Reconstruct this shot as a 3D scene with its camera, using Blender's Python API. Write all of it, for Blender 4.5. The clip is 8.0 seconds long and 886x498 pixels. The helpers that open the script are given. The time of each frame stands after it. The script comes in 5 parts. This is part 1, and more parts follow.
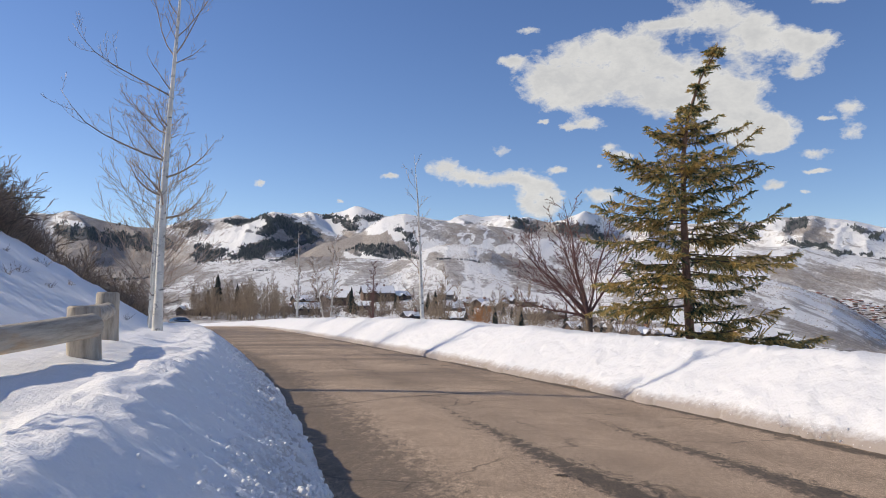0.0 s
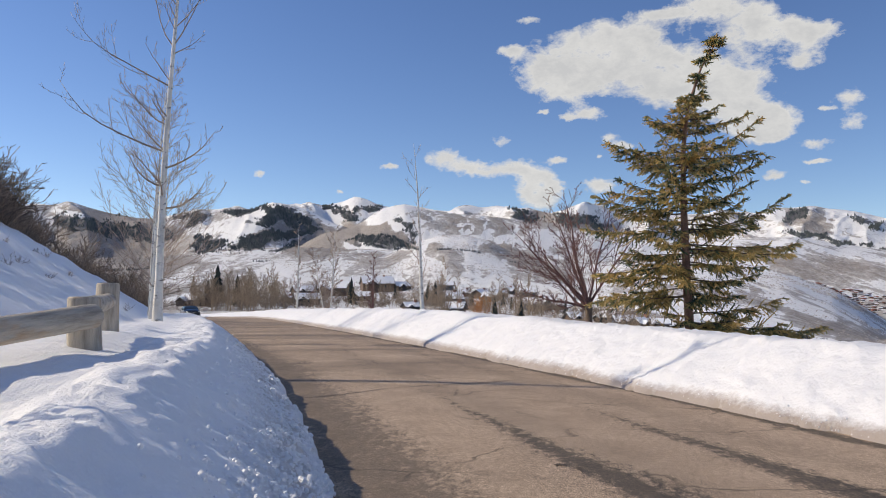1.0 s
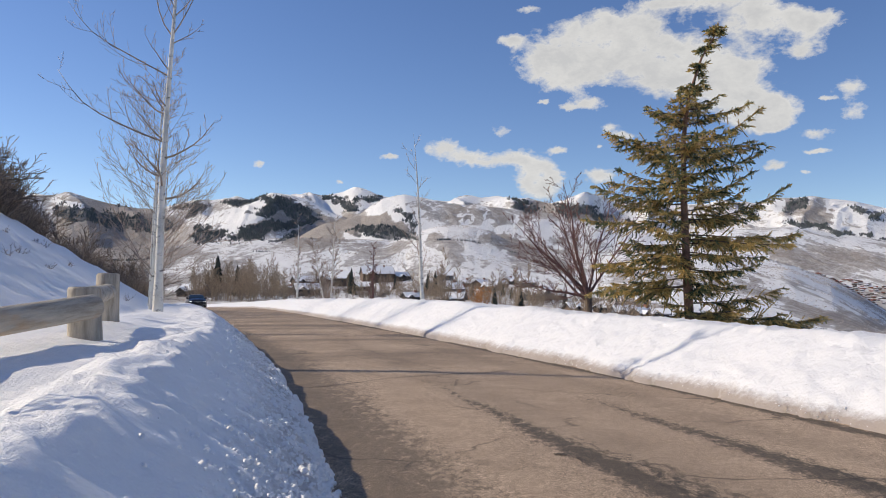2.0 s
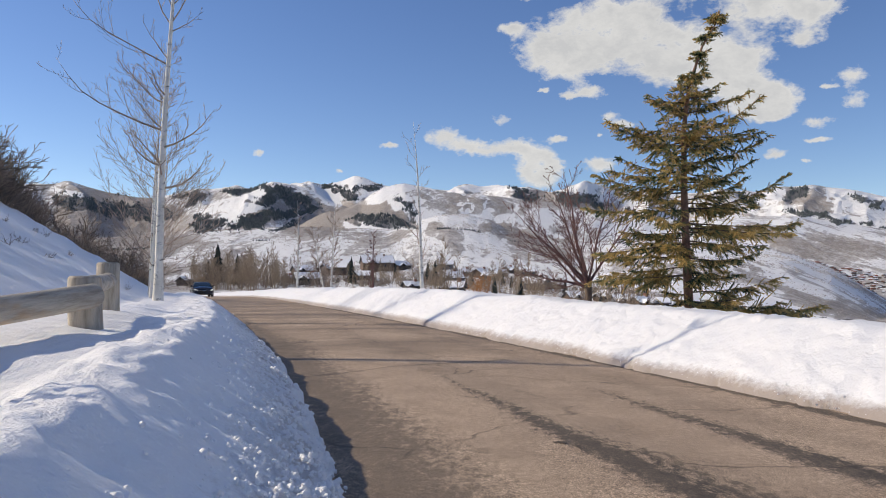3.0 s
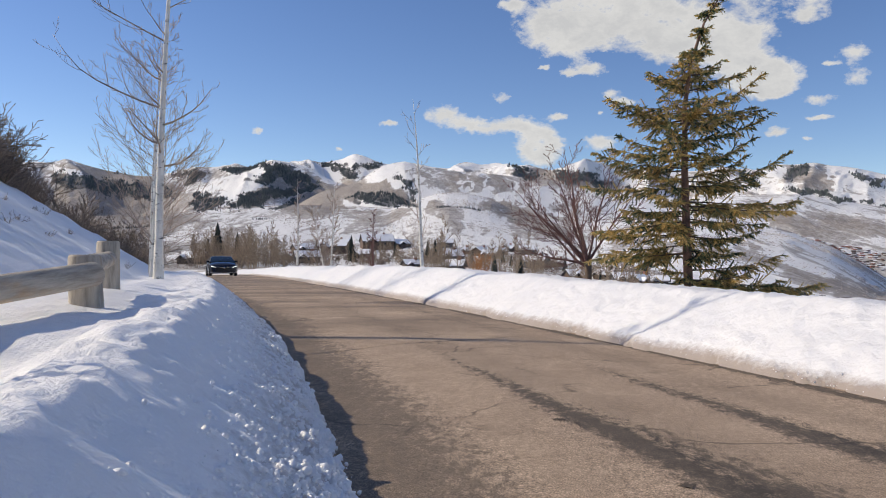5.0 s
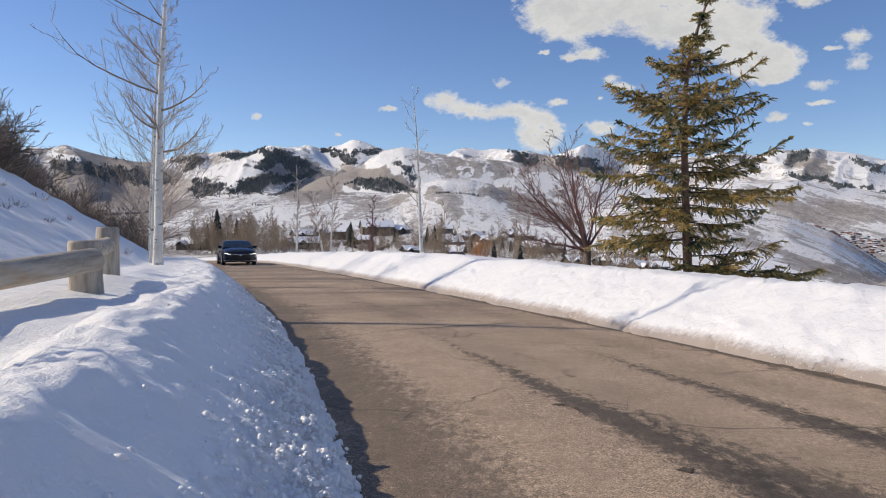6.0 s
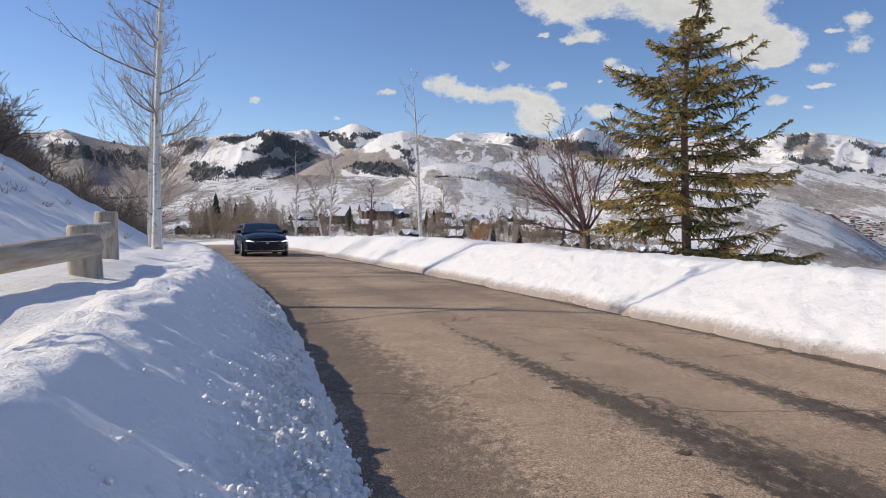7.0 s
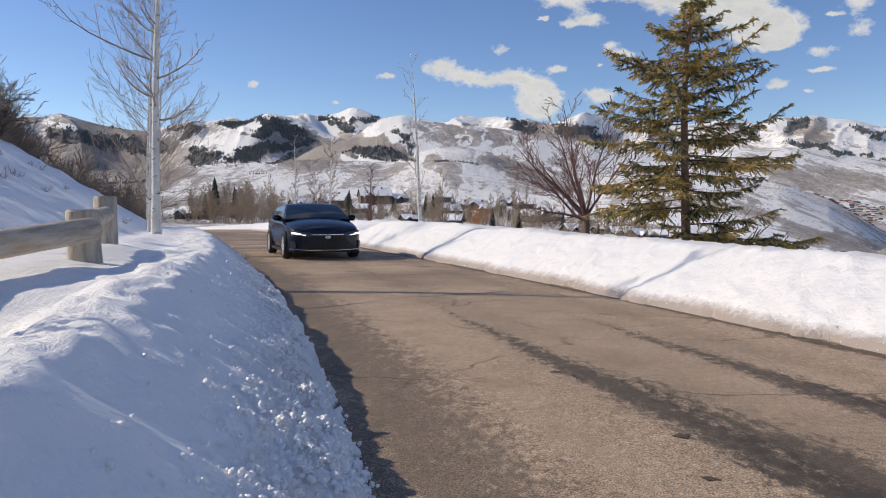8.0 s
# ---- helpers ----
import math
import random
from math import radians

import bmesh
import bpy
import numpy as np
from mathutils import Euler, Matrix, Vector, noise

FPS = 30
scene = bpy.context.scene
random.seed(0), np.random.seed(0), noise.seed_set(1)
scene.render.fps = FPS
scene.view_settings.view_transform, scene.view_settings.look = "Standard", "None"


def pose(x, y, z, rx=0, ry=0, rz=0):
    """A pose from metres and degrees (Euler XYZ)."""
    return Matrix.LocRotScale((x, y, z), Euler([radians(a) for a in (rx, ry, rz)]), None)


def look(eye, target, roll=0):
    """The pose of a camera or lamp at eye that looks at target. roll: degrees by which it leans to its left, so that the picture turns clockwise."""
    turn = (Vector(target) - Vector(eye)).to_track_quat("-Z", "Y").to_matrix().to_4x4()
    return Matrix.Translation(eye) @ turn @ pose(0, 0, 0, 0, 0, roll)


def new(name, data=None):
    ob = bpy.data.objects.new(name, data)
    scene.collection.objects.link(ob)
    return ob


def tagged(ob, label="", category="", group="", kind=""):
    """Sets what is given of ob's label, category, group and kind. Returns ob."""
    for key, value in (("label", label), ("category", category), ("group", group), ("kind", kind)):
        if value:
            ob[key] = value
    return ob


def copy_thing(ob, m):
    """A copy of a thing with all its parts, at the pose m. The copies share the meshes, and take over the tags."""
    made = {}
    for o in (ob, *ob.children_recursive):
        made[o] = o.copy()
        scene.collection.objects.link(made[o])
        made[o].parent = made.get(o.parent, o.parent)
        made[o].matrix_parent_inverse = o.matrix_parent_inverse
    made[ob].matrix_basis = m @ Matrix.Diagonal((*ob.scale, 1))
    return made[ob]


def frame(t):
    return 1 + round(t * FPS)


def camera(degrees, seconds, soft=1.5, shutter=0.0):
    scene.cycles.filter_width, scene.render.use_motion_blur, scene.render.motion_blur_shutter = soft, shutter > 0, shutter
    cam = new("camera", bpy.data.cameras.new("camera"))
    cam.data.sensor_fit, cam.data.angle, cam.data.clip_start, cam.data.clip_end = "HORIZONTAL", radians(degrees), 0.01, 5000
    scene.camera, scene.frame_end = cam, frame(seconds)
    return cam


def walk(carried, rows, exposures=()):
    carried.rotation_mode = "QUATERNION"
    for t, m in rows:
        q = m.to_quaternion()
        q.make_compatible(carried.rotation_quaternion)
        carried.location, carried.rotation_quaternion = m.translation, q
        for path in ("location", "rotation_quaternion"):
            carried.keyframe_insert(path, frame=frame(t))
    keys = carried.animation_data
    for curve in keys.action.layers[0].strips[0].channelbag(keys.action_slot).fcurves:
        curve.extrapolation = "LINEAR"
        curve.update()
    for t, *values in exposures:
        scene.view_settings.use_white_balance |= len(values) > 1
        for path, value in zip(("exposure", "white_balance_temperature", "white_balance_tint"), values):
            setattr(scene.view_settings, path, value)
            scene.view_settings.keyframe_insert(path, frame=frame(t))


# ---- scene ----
cam = camera(61.0, 8.0, soft=1.0)
EYE = 1.08
TURNS = [
    (0.0, 4.726, -0.10, 0.023), (0.5, 4.38, -0.09, 0.017), (1.0, 4.004, -0.06, 0.012), (1.5, 3.65, -0.05, 0.010),
    (3.0, 2.423, -0.011, 0.004), (3.5, 2.022, -0.006, 0.0), (4.0, 1.635, 0.0, 0.0), (5.5, 0.269, 0.027, -0.010),
    (6.0, -0.301, 0.038, -0.035), (6.5, -0.922, 0.06, -0.07), (7.0, -1.514, 0.085, -0.099), (7.5, -2.118, 0.118, -0.123),
    (8.0, -2.687, 0.135, -0.149),
]
walk(cam, [(t, pose(0, 0, EYE, 90 + tilt, lean, yaw)) for t, tilt, lean, yaw in TURNS], [(0.0, 0.0, 7600, 9), (8.0, 0.0, 7600, 9)])

# ---- light ----
SUN_EL, SUN_AZ = 32.0, -78.0  # azimuth from straight ahead, clockwise seen from above
sun_dir = Vector((math.sin(radians(SUN_AZ)) * math.cos(radians(SUN_EL)), math.cos(radians(SUN_AZ)) * math.cos(radians(SUN_EL)), math.sin(radians(SUN_EL))))
sun = new("sun", bpy.data.lights.new("sun", "SUN"))
sun.data.energy, sun.data.angle, sun.data.color = 3.6, radians(0.53), (1.0, 0.93, 0.84)
sun.matrix_world = look(sun_dir * 50, (0, 0, 0))
world = bpy.data.worlds.new("sky")
scene.world = world
world.use_nodes = True
wn = world.node_tree.nodes
sky = wn.new("ShaderNodeTexSky")
sky.sky_type, sky.sun_disc = "NISHITA", False
sky.sun_elevation, sky.sun_rotation = radians(SUN_EL), radians(SUN_AZ)
sky.altitude, sky.air_density, sky.dust_density, sky.ozone_density = 2100, 1.0, 0.3, 2.5
deep = wn.new("ShaderNodeHueSaturation")
deep.inputs["Saturation"].default_value, deep.inputs["Hue"].default_value = 1.18, 0.512
world.node_tree.links.new(sky.outputs[0], deep.inputs["Color"])
world.node_tree.links.new(deep.outputs[0], wn["Background"].inputs[0])
wn["Background"].inputs[1].default_value = 0.15


# ---- materials ----
def material(name, rough=0.6, metal=0.0, spec=0.5):
    m = bpy.data.materials.new(name)
    m.use_nodes = True
    n, l = m.node_tree.nodes, m.node_tree.links
    b = n["Principled BSDF"]
    b.inputs["Roughness"].default_value, b.inputs["Metallic"].default_value = rough, metal
    b.inputs["Specular IOR Level"].default_value = spec
    return m, n, l, b


def coords(n, l, scale=(1, 1, 1), space="Object"):
    c, mp = n.new("ShaderNodeTexCoord"), n.new("ShaderNodeMapping")
    mp.inputs["Scale"].default_value = scale
    l.new(c.outputs[space], mp.inputs[0])
    return mp.outputs[0]


def noise_tex(n, l, vec, scale, detail=4.0, rough=0.55, warp=0.0):
    t = n.new("ShaderNodeTexNoise")
    t.inputs["Scale"].default_value, t.inputs["Detail"].default_value = scale, detail
    t.inputs["Roughness"].default_value, t.inputs["Distortion"].default_value = rough, warp
    if vec:
        l.new(vec, t.inputs["Vector"])
    return t.outputs["Fac"]


def ramp(n, l, fac, *stops):
    r = n.new("ShaderNodeValToRGB")
    e = r.color_ramp.elements
    while len(e) < len(stops):
        e.new(0.5)
    for el, (p, c) in zip(e, stops):
        el.position, el.color = p, (*c, 1) if len(c) == 3 else c
    l.new(fac, r.inputs[0])
    return r.outputs[0]


def mix(n, l, fac, a, b, mode="MIX"):
    x = n.new("ShaderNodeMix")
    x.data_type, x.blend_type = "RGBA", mode
    for sock, v in ((x.inputs[0], fac), (x.inputs[6], a), (x.inputs[7], b)):
        if isinstance(v, (int, float)):
            sock.default_value = v
        elif isinstance(v, tuple):
            sock.default_value = (*v, 1)
        else:
            l.new(v, sock)
    return x.outputs[2]


def maths(n, l, op, a, b=0.0):
    x = n.new("ShaderNodeMath")
    x.operation = op
    for sock, v in ((x.inputs[0], a), (x.inputs[1], b)):
        if isinstance(v, (int, float)):
            sock.default_value = v
        else:
            l.new(v, sock)
    return x.outputs[0]


def bump(n, l, b, height, strength=0.5, dist=0.02):
    x = n.new("ShaderNodeBump")
    x.inputs["Strength"].default_value, x.inputs["Distance"].default_value = strength, dist
    l.new(height, x.inputs["Height"])
    l.new(x.outputs[0], b.inputs["Normal"])


def varied(name, c1, c2, scale=6.0, rough=0.7, metal=0.0, stretch=(1, 1, 1), relief=0.0, dist=0.01, island=False, spec=0.5):
    """Two colours mixed by noise at two scales, with fine relief."""
    m, n, l, b = material(name, rough, metal, spec)
    v = coords(n, l, stretch)
    big, fine = noise_tex(n, l, v, scale), noise_tex(n, l, v, scale * 7, 3)
    f = maths(n, l, "ADD", maths(n, l, "MULTIPLY", big, 0.6), maths(n, l, "MULTIPLY", fine, 0.4))
    if island:
        g = n.new("ShaderNodeNewGeometry")
        f = maths(n, l, "ADD", maths(n, l, "MULTIPLY", f, 0.6), maths(n, l, "MULTIPLY", g.outputs["Random Per Island"], 0.4))
    l.new(ramp(n, l, f, (0.36, c1), (0.64, c2)), b.inputs["Base Color"])
    if relief:
        bump(n, l, b, fine, relief, dist)
    return m


def snow_material(name, dirt=0.0):
    m, n, l, b = material(name, 0.55, 0, 0.3)
    v = coords(n, l)
    lumps, grain = noise_tex(n, l, v, 9, 7, 0.62), noise_tex(n, l, v, 60, 3)
    c = ramp(n, l, noise_tex(n, l, v, 1.3, 4), (0.3, (0.85, 0.86, 0.88)), (0.7, (0.915, 0.915, 0.92)))
    if dirt:
        a = n.new("ShaderNodeAttribute")
        a.attribute_name = "grit"
        spots = ramp(n, l, maths(n, l, "ADD", maths(n, l, "MULTIPLY", a.outputs["Fac"], 0.75), maths(n, l, "MULTIPLY", noise_tex(n, l, v, 14, 7, 0.8), 0.5)), (0.50, (0, 0, 0)), (0.78, (1, 1, 1)))
        c = mix(n, l, maths(n, l, "MULTIPLY", spots, dirt), c, (0.24, 0.16, 0.11))
    l.new(c, b.inputs["Base Color"])
    bump(n, l, b, maths(n, l, "ADD", maths(n, l, "MULTIPLY", lumps, 1.0), maths(n, l, "MULTIPLY", grain, 0.16)), 0.60, 0.06)
    return m


SNOW = snow_material("snow")
SNOW_DIRTY = snow_material("ploughed_snow", 0.75)


# ---- building helpers ----
def mesh_from(name, verts, faces, mat, smooth=True):
    me = bpy.data.meshes.new(name)
    me.from_pydata(verts, [], faces)
    me.materials.append(mat)
    if smooth:
        me.polygons.foreach_set("use_smooth", [True] * len(me.polygons))
    me.update()
    return me


def part(name, bm, mat, parent=None, label="", smooth=False, at=None):
    """Links a bmesh (or a mesh) as one object under parent."""
    if isinstance(bm, bmesh.types.BMesh):
        me = bpy.data.meshes.new(name)
        bm.to_mesh(me)
        bm.free()
        me.materials.append(mat)
        if smooth:
            me.polygons.foreach_set("use_smooth", [True] * len(me.polygons))
    else:
        me = bm
    ob = new(name, me)
    if parent:
        ob.parent = parent
    if at is not None:
        ob.matrix_basis = at
    if label:
        ob["label"] = label
    return ob


def grid_mesh(name, P, mat, grit=None, flip=False):
    """A smooth sheet from an array of points (rows, columns, 3)."""
    r, c = P.shape[:2]
    i = np.arange(r * c).reshape(r, c)
    f = np.stack([i[:-1, :-1], i[:-1, 1:], i[1:, 1:], i[1:, :-1]], -1).reshape(-1, 4)
    if flip:
        f = f[:, ::-1]
    me = mesh_from(name, P.reshape(-1, 3).tolist(), f.tolist(), mat)
    if grit is not None:
        a = me.attributes.new("grit", "FLOAT", "POINT")
        a.data.foreach_set("value", np.ascontiguousarray(grit.reshape(-1), dtype=np.float32))
    return me


# ---- the road's line ----
LINE = [(3.2, -40), (3.3, -12), (3.0, -5), (2.55, 0), (1.95, 3.3), (0.74, 7.6), (-0.3, 11.1), (-1.92, 16.1), (-4.96, 25.1), (-10.05, 39.2),
        (-12.6, 46), (-16.9, 57.5), (-20.0, 65), (-27.0, 82), (-33.5, 96), (-45, 112)]
YS = np.linspace(-40, 112, 609)
XS = np.interp(YS, [p[1] for p in LINE], [p[0] for p in LINE])
for _ in range(14):
    XS[3:-3] = np.convolve(XS, np.ones(7) / 7, "valid")
DX = np.gradient(XS, YS)


def road_z(s):
    return np.interp(s, [46, 57, 65, 82, 97, 112], [0, -0.12, -0.3, -0.62, -1.0, -1.6])


def beside(s, o):
    """The place at the stretch s of the road, o metres right of its middle."""
    d = np.interp(s, YS, DX)
    k = 1 / np.sqrt(1 + d * d)
    return np.interp(s, YS, XS) + o * k, s - o * d * k


def lumpy(x, y, size, octaves=4, seed=0.0):
    return noise.fractal(Vector((x / size, y / size, seed)), 0.8, 2.0, octaves)


vlumpy = np.vectorize(lumpy, excluded=[2, 3, 4])


def strip(name, stretch, offsets, height, mat, grit=None):
    """A sheet along the road: height(s, o, x, y) gives its z."""
    S, O = np.meshgrid(stretch, offsets, indexing="ij")
    X, Y = beside(S, O)
    P = np.stack([X, Y, height(S, O, X, Y)], -1)
    return new(name, grid_mesh(name, P, mat, None if grit is None else grit(S, O, X, Y)))

# ---- ground: road, banks, hillside ----
def asphalt():
    m, n, l, b = material("asphalt", 0.85, 0, 0.3)
    v = coords(n, l)
    big = noise_tex(n, l, v, 0.45, 5, 0.6, 0.4)
    grains = noise_tex(n, l, v, 130, 2, 0.7)
    mid = noise_tex(n, l, v, 2.6, 6, 0.65)
    base = ramp(n, l, maths(n, l, "ADD", maths(n, l, "MULTIPLY", big, 0.6), maths(n, l, "MULTIPLY", mid, 0.4)), (0.35, (0.33, 0.25, 0.185)), (0.65, (0.50, 0.385, 0.285)))
    stone = n.new("ShaderNodeTexVoronoi")
    stone.inputs["Scale"].default_value = 85
    l.new(v, stone.inputs["Vector"])
    base = mix(n, l, 0.85, base, mix(n, l, 1.0, base, ramp(n, l, grains, (0.36, (0.25, 0.25, 0.25)), (0.66, (1.9, 1.85, 1.8))), "MULTIPLY"))
    base = mix(n, l, 0.22, base, mix(n, l, 1.0, base, ramp(n, l, stone.outputs["Distance"], (0.1, (1.5, 1.5, 1.5)), (0.75, (0.45, 0.45, 0.45))), "MULTIPLY"))
    patchy = noise_tex(n, l, v, 24, 4, 0.7)
    base = mix(n, l, 0.5, base, mix(n, l, 1.0, base, ramp(n, l, patchy, (0.36, (0.62, 0.60, 0.58)), (0.64, (1.36, 1.35, 1.33))), "MULTIPLY"))
    uv = n.new("ShaderNodeUVMap")
    sep = n.new("ShaderNodeSeparateXYZ")
    l.new(uv.outputs[0], sep.inputs[0])
    o, s = sep.outputs[0], sep.outputs[1]
    wob = maths(n, l, "MULTIPLY", maths(n, l, "SUBTRACT", noise_tex(n, l, v, 0.5, 3), 0.5), 0.25)
    off = maths(n, l, "ADD", o, wob)
    rag = maths(n, l, "SUBTRACT", noise_tex(n, l, coords(n, l, (1.5, 0.8, 1)), 9.0, 8, 0.8), 0.5)
    # damp streaks that melt water leaves along the wheel tracks
    for centre, width, end, dark in ((-0.45, 0.30, 11.0, 0.80), (-0.25, 0.55, 6.5, 0.75), (0.72, 0.34, 9.6, 0.80), (0.82, 0.58, 6.0, 0.7), (-1.85, 0.85, 30.0, 0.60), (2.1, 0.22, 60.0, 0.75), (-0.2, 0.6, 30.0, 0.15), (1.3, 0.4, 40.0, 0.15)):
        band = maths(n, l, "SUBTRACT", 1.0, maths(n, l, "DIVIDE", maths(n, l, "ABSOLUTE", maths(n, l, "SUBTRACT", off, centre)), width))
        fade = maths(n, l, "MULTIPLY", maths(n, l, "MAXIMUM", maths(n, l, "SUBTRACT", s, end * 0.45), 0.0), -1.6 / end)
        fac = ramp(n, l, maths(n, l, "ADD", maths(n, l, "ADD", band, fade), maths(n, l, "MULTIPLY", rag, 2.6)), (0.38, (0, 0, 0)), (0.72, (1, 1, 1)))
        base = mix(n, l, maths(n, l, "MULTIPLY", fac, dark), base, (0.050, 0.044, 0.038))
    # broad tree shadows further up the road, drawn across it, painted into the asphalt colour
    far = ramp(n, l, maths(n, l, "DIVIDE", s, 40.0), (0.20, (0, 0, 0)), (0.36, (1, 1, 1)))
    tree_shade = ramp(n, l, noise_tex(n, l, coords(n, l, (0.35, 1, 1)), 0.55, 5, 0.6, 0.5), (0.44, (0, 0, 0)), (0.60, (1, 1, 1)))
    base = mix(n, l, maths(n, l, "MULTIPLY", maths(n, l, "MULTIPLY", tree_shade, far), 0.48), base, (0.10, 0.078, 0.064))
    # fine wandering cracks
    webs = n.new("ShaderNodeTexVoronoi")
    webs.feature = "DISTANCE_TO_EDGE"
    webs.inputs["Scale"].default_value = 0.55
    bent = n.new("ShaderNodeVectorMath")
    shake = n.new("ShaderNodeTexNoise")
    shake.inputs["Scale"].default_value, shake.inputs["Detail"].default_value = 1.1, 6
    l.new(v, shake.inputs["Vector"]), l.new(v, bent.inputs[0]), l.new(shake.outputs["Color"], bent.inputs[1])
    l.new(bent.outputs[0], webs.inputs["Vector"])
    line = ramp(n, l, webs.outputs["Distance"], (0.004, (1, 1, 1)), (0.013, (0, 0, 0)))
    some = ramp(n, l, noise_tex(n, l, v, 0.7, 3), (0.46, (0, 0, 0)), (0.56, (1, 1, 1)))
    base = mix(n, l, maths(n, l, "MULTIPLY", maths(n, l, "MULTIPLY", line, some), 0.6), base, (0.05, 0.042, 0.036))
    l.new(base, b.inputs["Base Color"])
    bump(n, l, b, maths(n, l, "ADD", grains, maths(n, l, "MULTIPLY", line, -0.6)), 0.35, 0.008)
    return m


ASPHALT = asphalt()
near = np.concatenate([np.arange(-14, 2, 0.5), np.arange(2, 14, 0.12), np.arange(14, 40, 0.3), np.arange(40, 111, 0.8)])


def road_height(S, O, X, Y):
    return road_z(S) + 0.03 * (1 - (O / 2.2) ** 2) - 0.03


road = strip("road", np.concatenate([np.arange(-38, -14, 2), near]), np.linspace(-3.3, 3.4, 24), road_height, ASPHALT)
uvl = road.data.uv_layers.new(name="UVMap")
n_o = 24
stretch_road = np.concatenate([np.arange(-38, -14, 2), near])
offs_road = np.linspace(-3.3, 3.4, 24)
loops = np.zeros(len(road.data.loops), dtype=np.int32)
road.data.loops.foreach_get("vertex_index", loops)
uvl.data.foreach_set("uv", np.stack([offs_road[loops % n_o], stretch_road[loops // n_o]], -1).astype(np.float32).reshape(-1))
tagged(road, "worn grey-brown asphalt road with damp streaks and cracks", "road", kind="structure")


gutter = strip("gutter", np.arange(17, 50, 0.5), np.array([-2.26, -2.25, -2.11, -2.10]), lambda S, O, X, Y: road_z(S) + np.where(abs(O + 2.18) < 0.075, np.minimum(0.02, (S - 18.5) * 0.03), -0.05), varied("pale_icy_concrete", (0.42, 0.42, 0.43), (0.62, 0.62, 0.63), 2.0, 0.7, relief=0.3))
gutter.data.flip_normals()
tagged(gutter, "narrow pale gutter strip along the road edge", "gutter", kind="structure")


def left_edge(S):
    return -2.21 + np.interp(S, [2.5, 4, 7, 12], [-0.05, -0.02, 0.05, 0.08]) + 0.11 * np.array([noise.fractal(Vector((s * 1.3, 3.3, 0)), 0.7, 2.1, 4) for s in S.ravel()]).reshape(S.shape)


def left_height(S, O, X, Y):
    e = left_edge(S[:, :1])
    q = e - O                                     # metres behind the bank's foot
    crest = np.interp(S, [-10, 2, 5, 8, 20, 40, 60, 110], [0.67, 0.67, 0.71, 0.71, 0.56, 0.38, 0.3, 0.3])
    wide = np.interp(S, [-10, 2, 5, 8, 20, 40, 60], [0.92, 0.92, 0.90, 0.86, 0.68, 0.47, 0.42])
    u = np.clip(q / wide, 0, 1.0)
    rise = crest * (0.08 * np.clip(q / 0.035, 0, 1) + 0.92 * u)      # a small undercut step, then the steep ploughed face
    rise = rise - 0.03 * np.exp(-((q - 1.45) / 0.28) ** 2) + np.interp(S, [5.0, 6.0, 7.0, 10, 20], [0.0, 0.01, 0.08, 0.06, 0.03]) * np.clip((q - 1.3) / 0.5, 0, 1)
    dip = np.clip((q - 1.08) / 0.55, 0, 1)
    rise = rise - np.interp(S, [-10, 2.5, 5.0, 6.2], [0.20, 0.20, 0.17, 0.02]) * dip * dip * (3 - 2 * dip)      # a trough under the rail
    hill = np.clip(q - 2.5, 0, None)
    slope = np.interp(S, [-20, 5, 20, 60, 80, 100, 110], [0.58, 0.59, 0.60, 0.62, 0.5, 0.25, 0.15])
    z = rise + slope * np.minimum(hill, 9.2) + 0.25 * np.clip(hill - 9.2, 0, 14)
    low = vlumpy(X, Y, 1.7, 3, 1.0)
    fine = vlumpy(X, Y, 0.22, 4, 5.0)
    foot = np.clip(q / 0.10, 0.2, 1) * (np.clip(0.22 + 1.5 * np.exp(-q / 0.26), 0.22, 1) + 0.45 * np.exp(-((q - 1.1) / 0.25) ** 2))
    z = z + 0.05 * low * np.clip(q / 0.6, 0, 1.0) * (1 + np.clip(hill, 0, 4) * 0.85) + 0.06 * fine * foot + 0.022 * vlumpy(X, Y, 0.5, 3, 11.0) * np.clip(q / 0.4, 0, 1) * (1 + np.clip(hill, 0, 3.2))
    return np.where(q < 0, -0.25, z) + road_z(S)


def grit_left(S, O, X, Y):
    q = left_edge(S[:, :1]) - O
    return np.clip(0.62 - q * 0.55, 0.0, 0.6) * np.clip(q * 8, 0, 1)


bank_l = np.concatenate([np.arange(-12, 0.3, 0.4), np.arange(0.3, 9, 0.035), np.arange(9, 22, 0.11), np.arange(22, 110, 0.7)])
snow_left = strip("snow_bank_roadside", bank_l, -np.concatenate([np.arange(2.0, 3.6, 0.03), np.arange(3.6, 6, 0.14), np.arange(6, 26, 0.4), np.arange(26, 60, 3.0)]), left_height, SNOW_DIRTY, grit_left)
tagged(snow_left, "bluish shaded snow bank and snowy hillside beside the road", "snow bank", kind="structure")


def right_edge(S):
    return 2.13 + 0.10 * np.array([noise.fractal(Vector((s * 0.8, 7.7, 0)), 0.7, 2.1, 4) for s in S.ravel()]).reshape(S.shape)


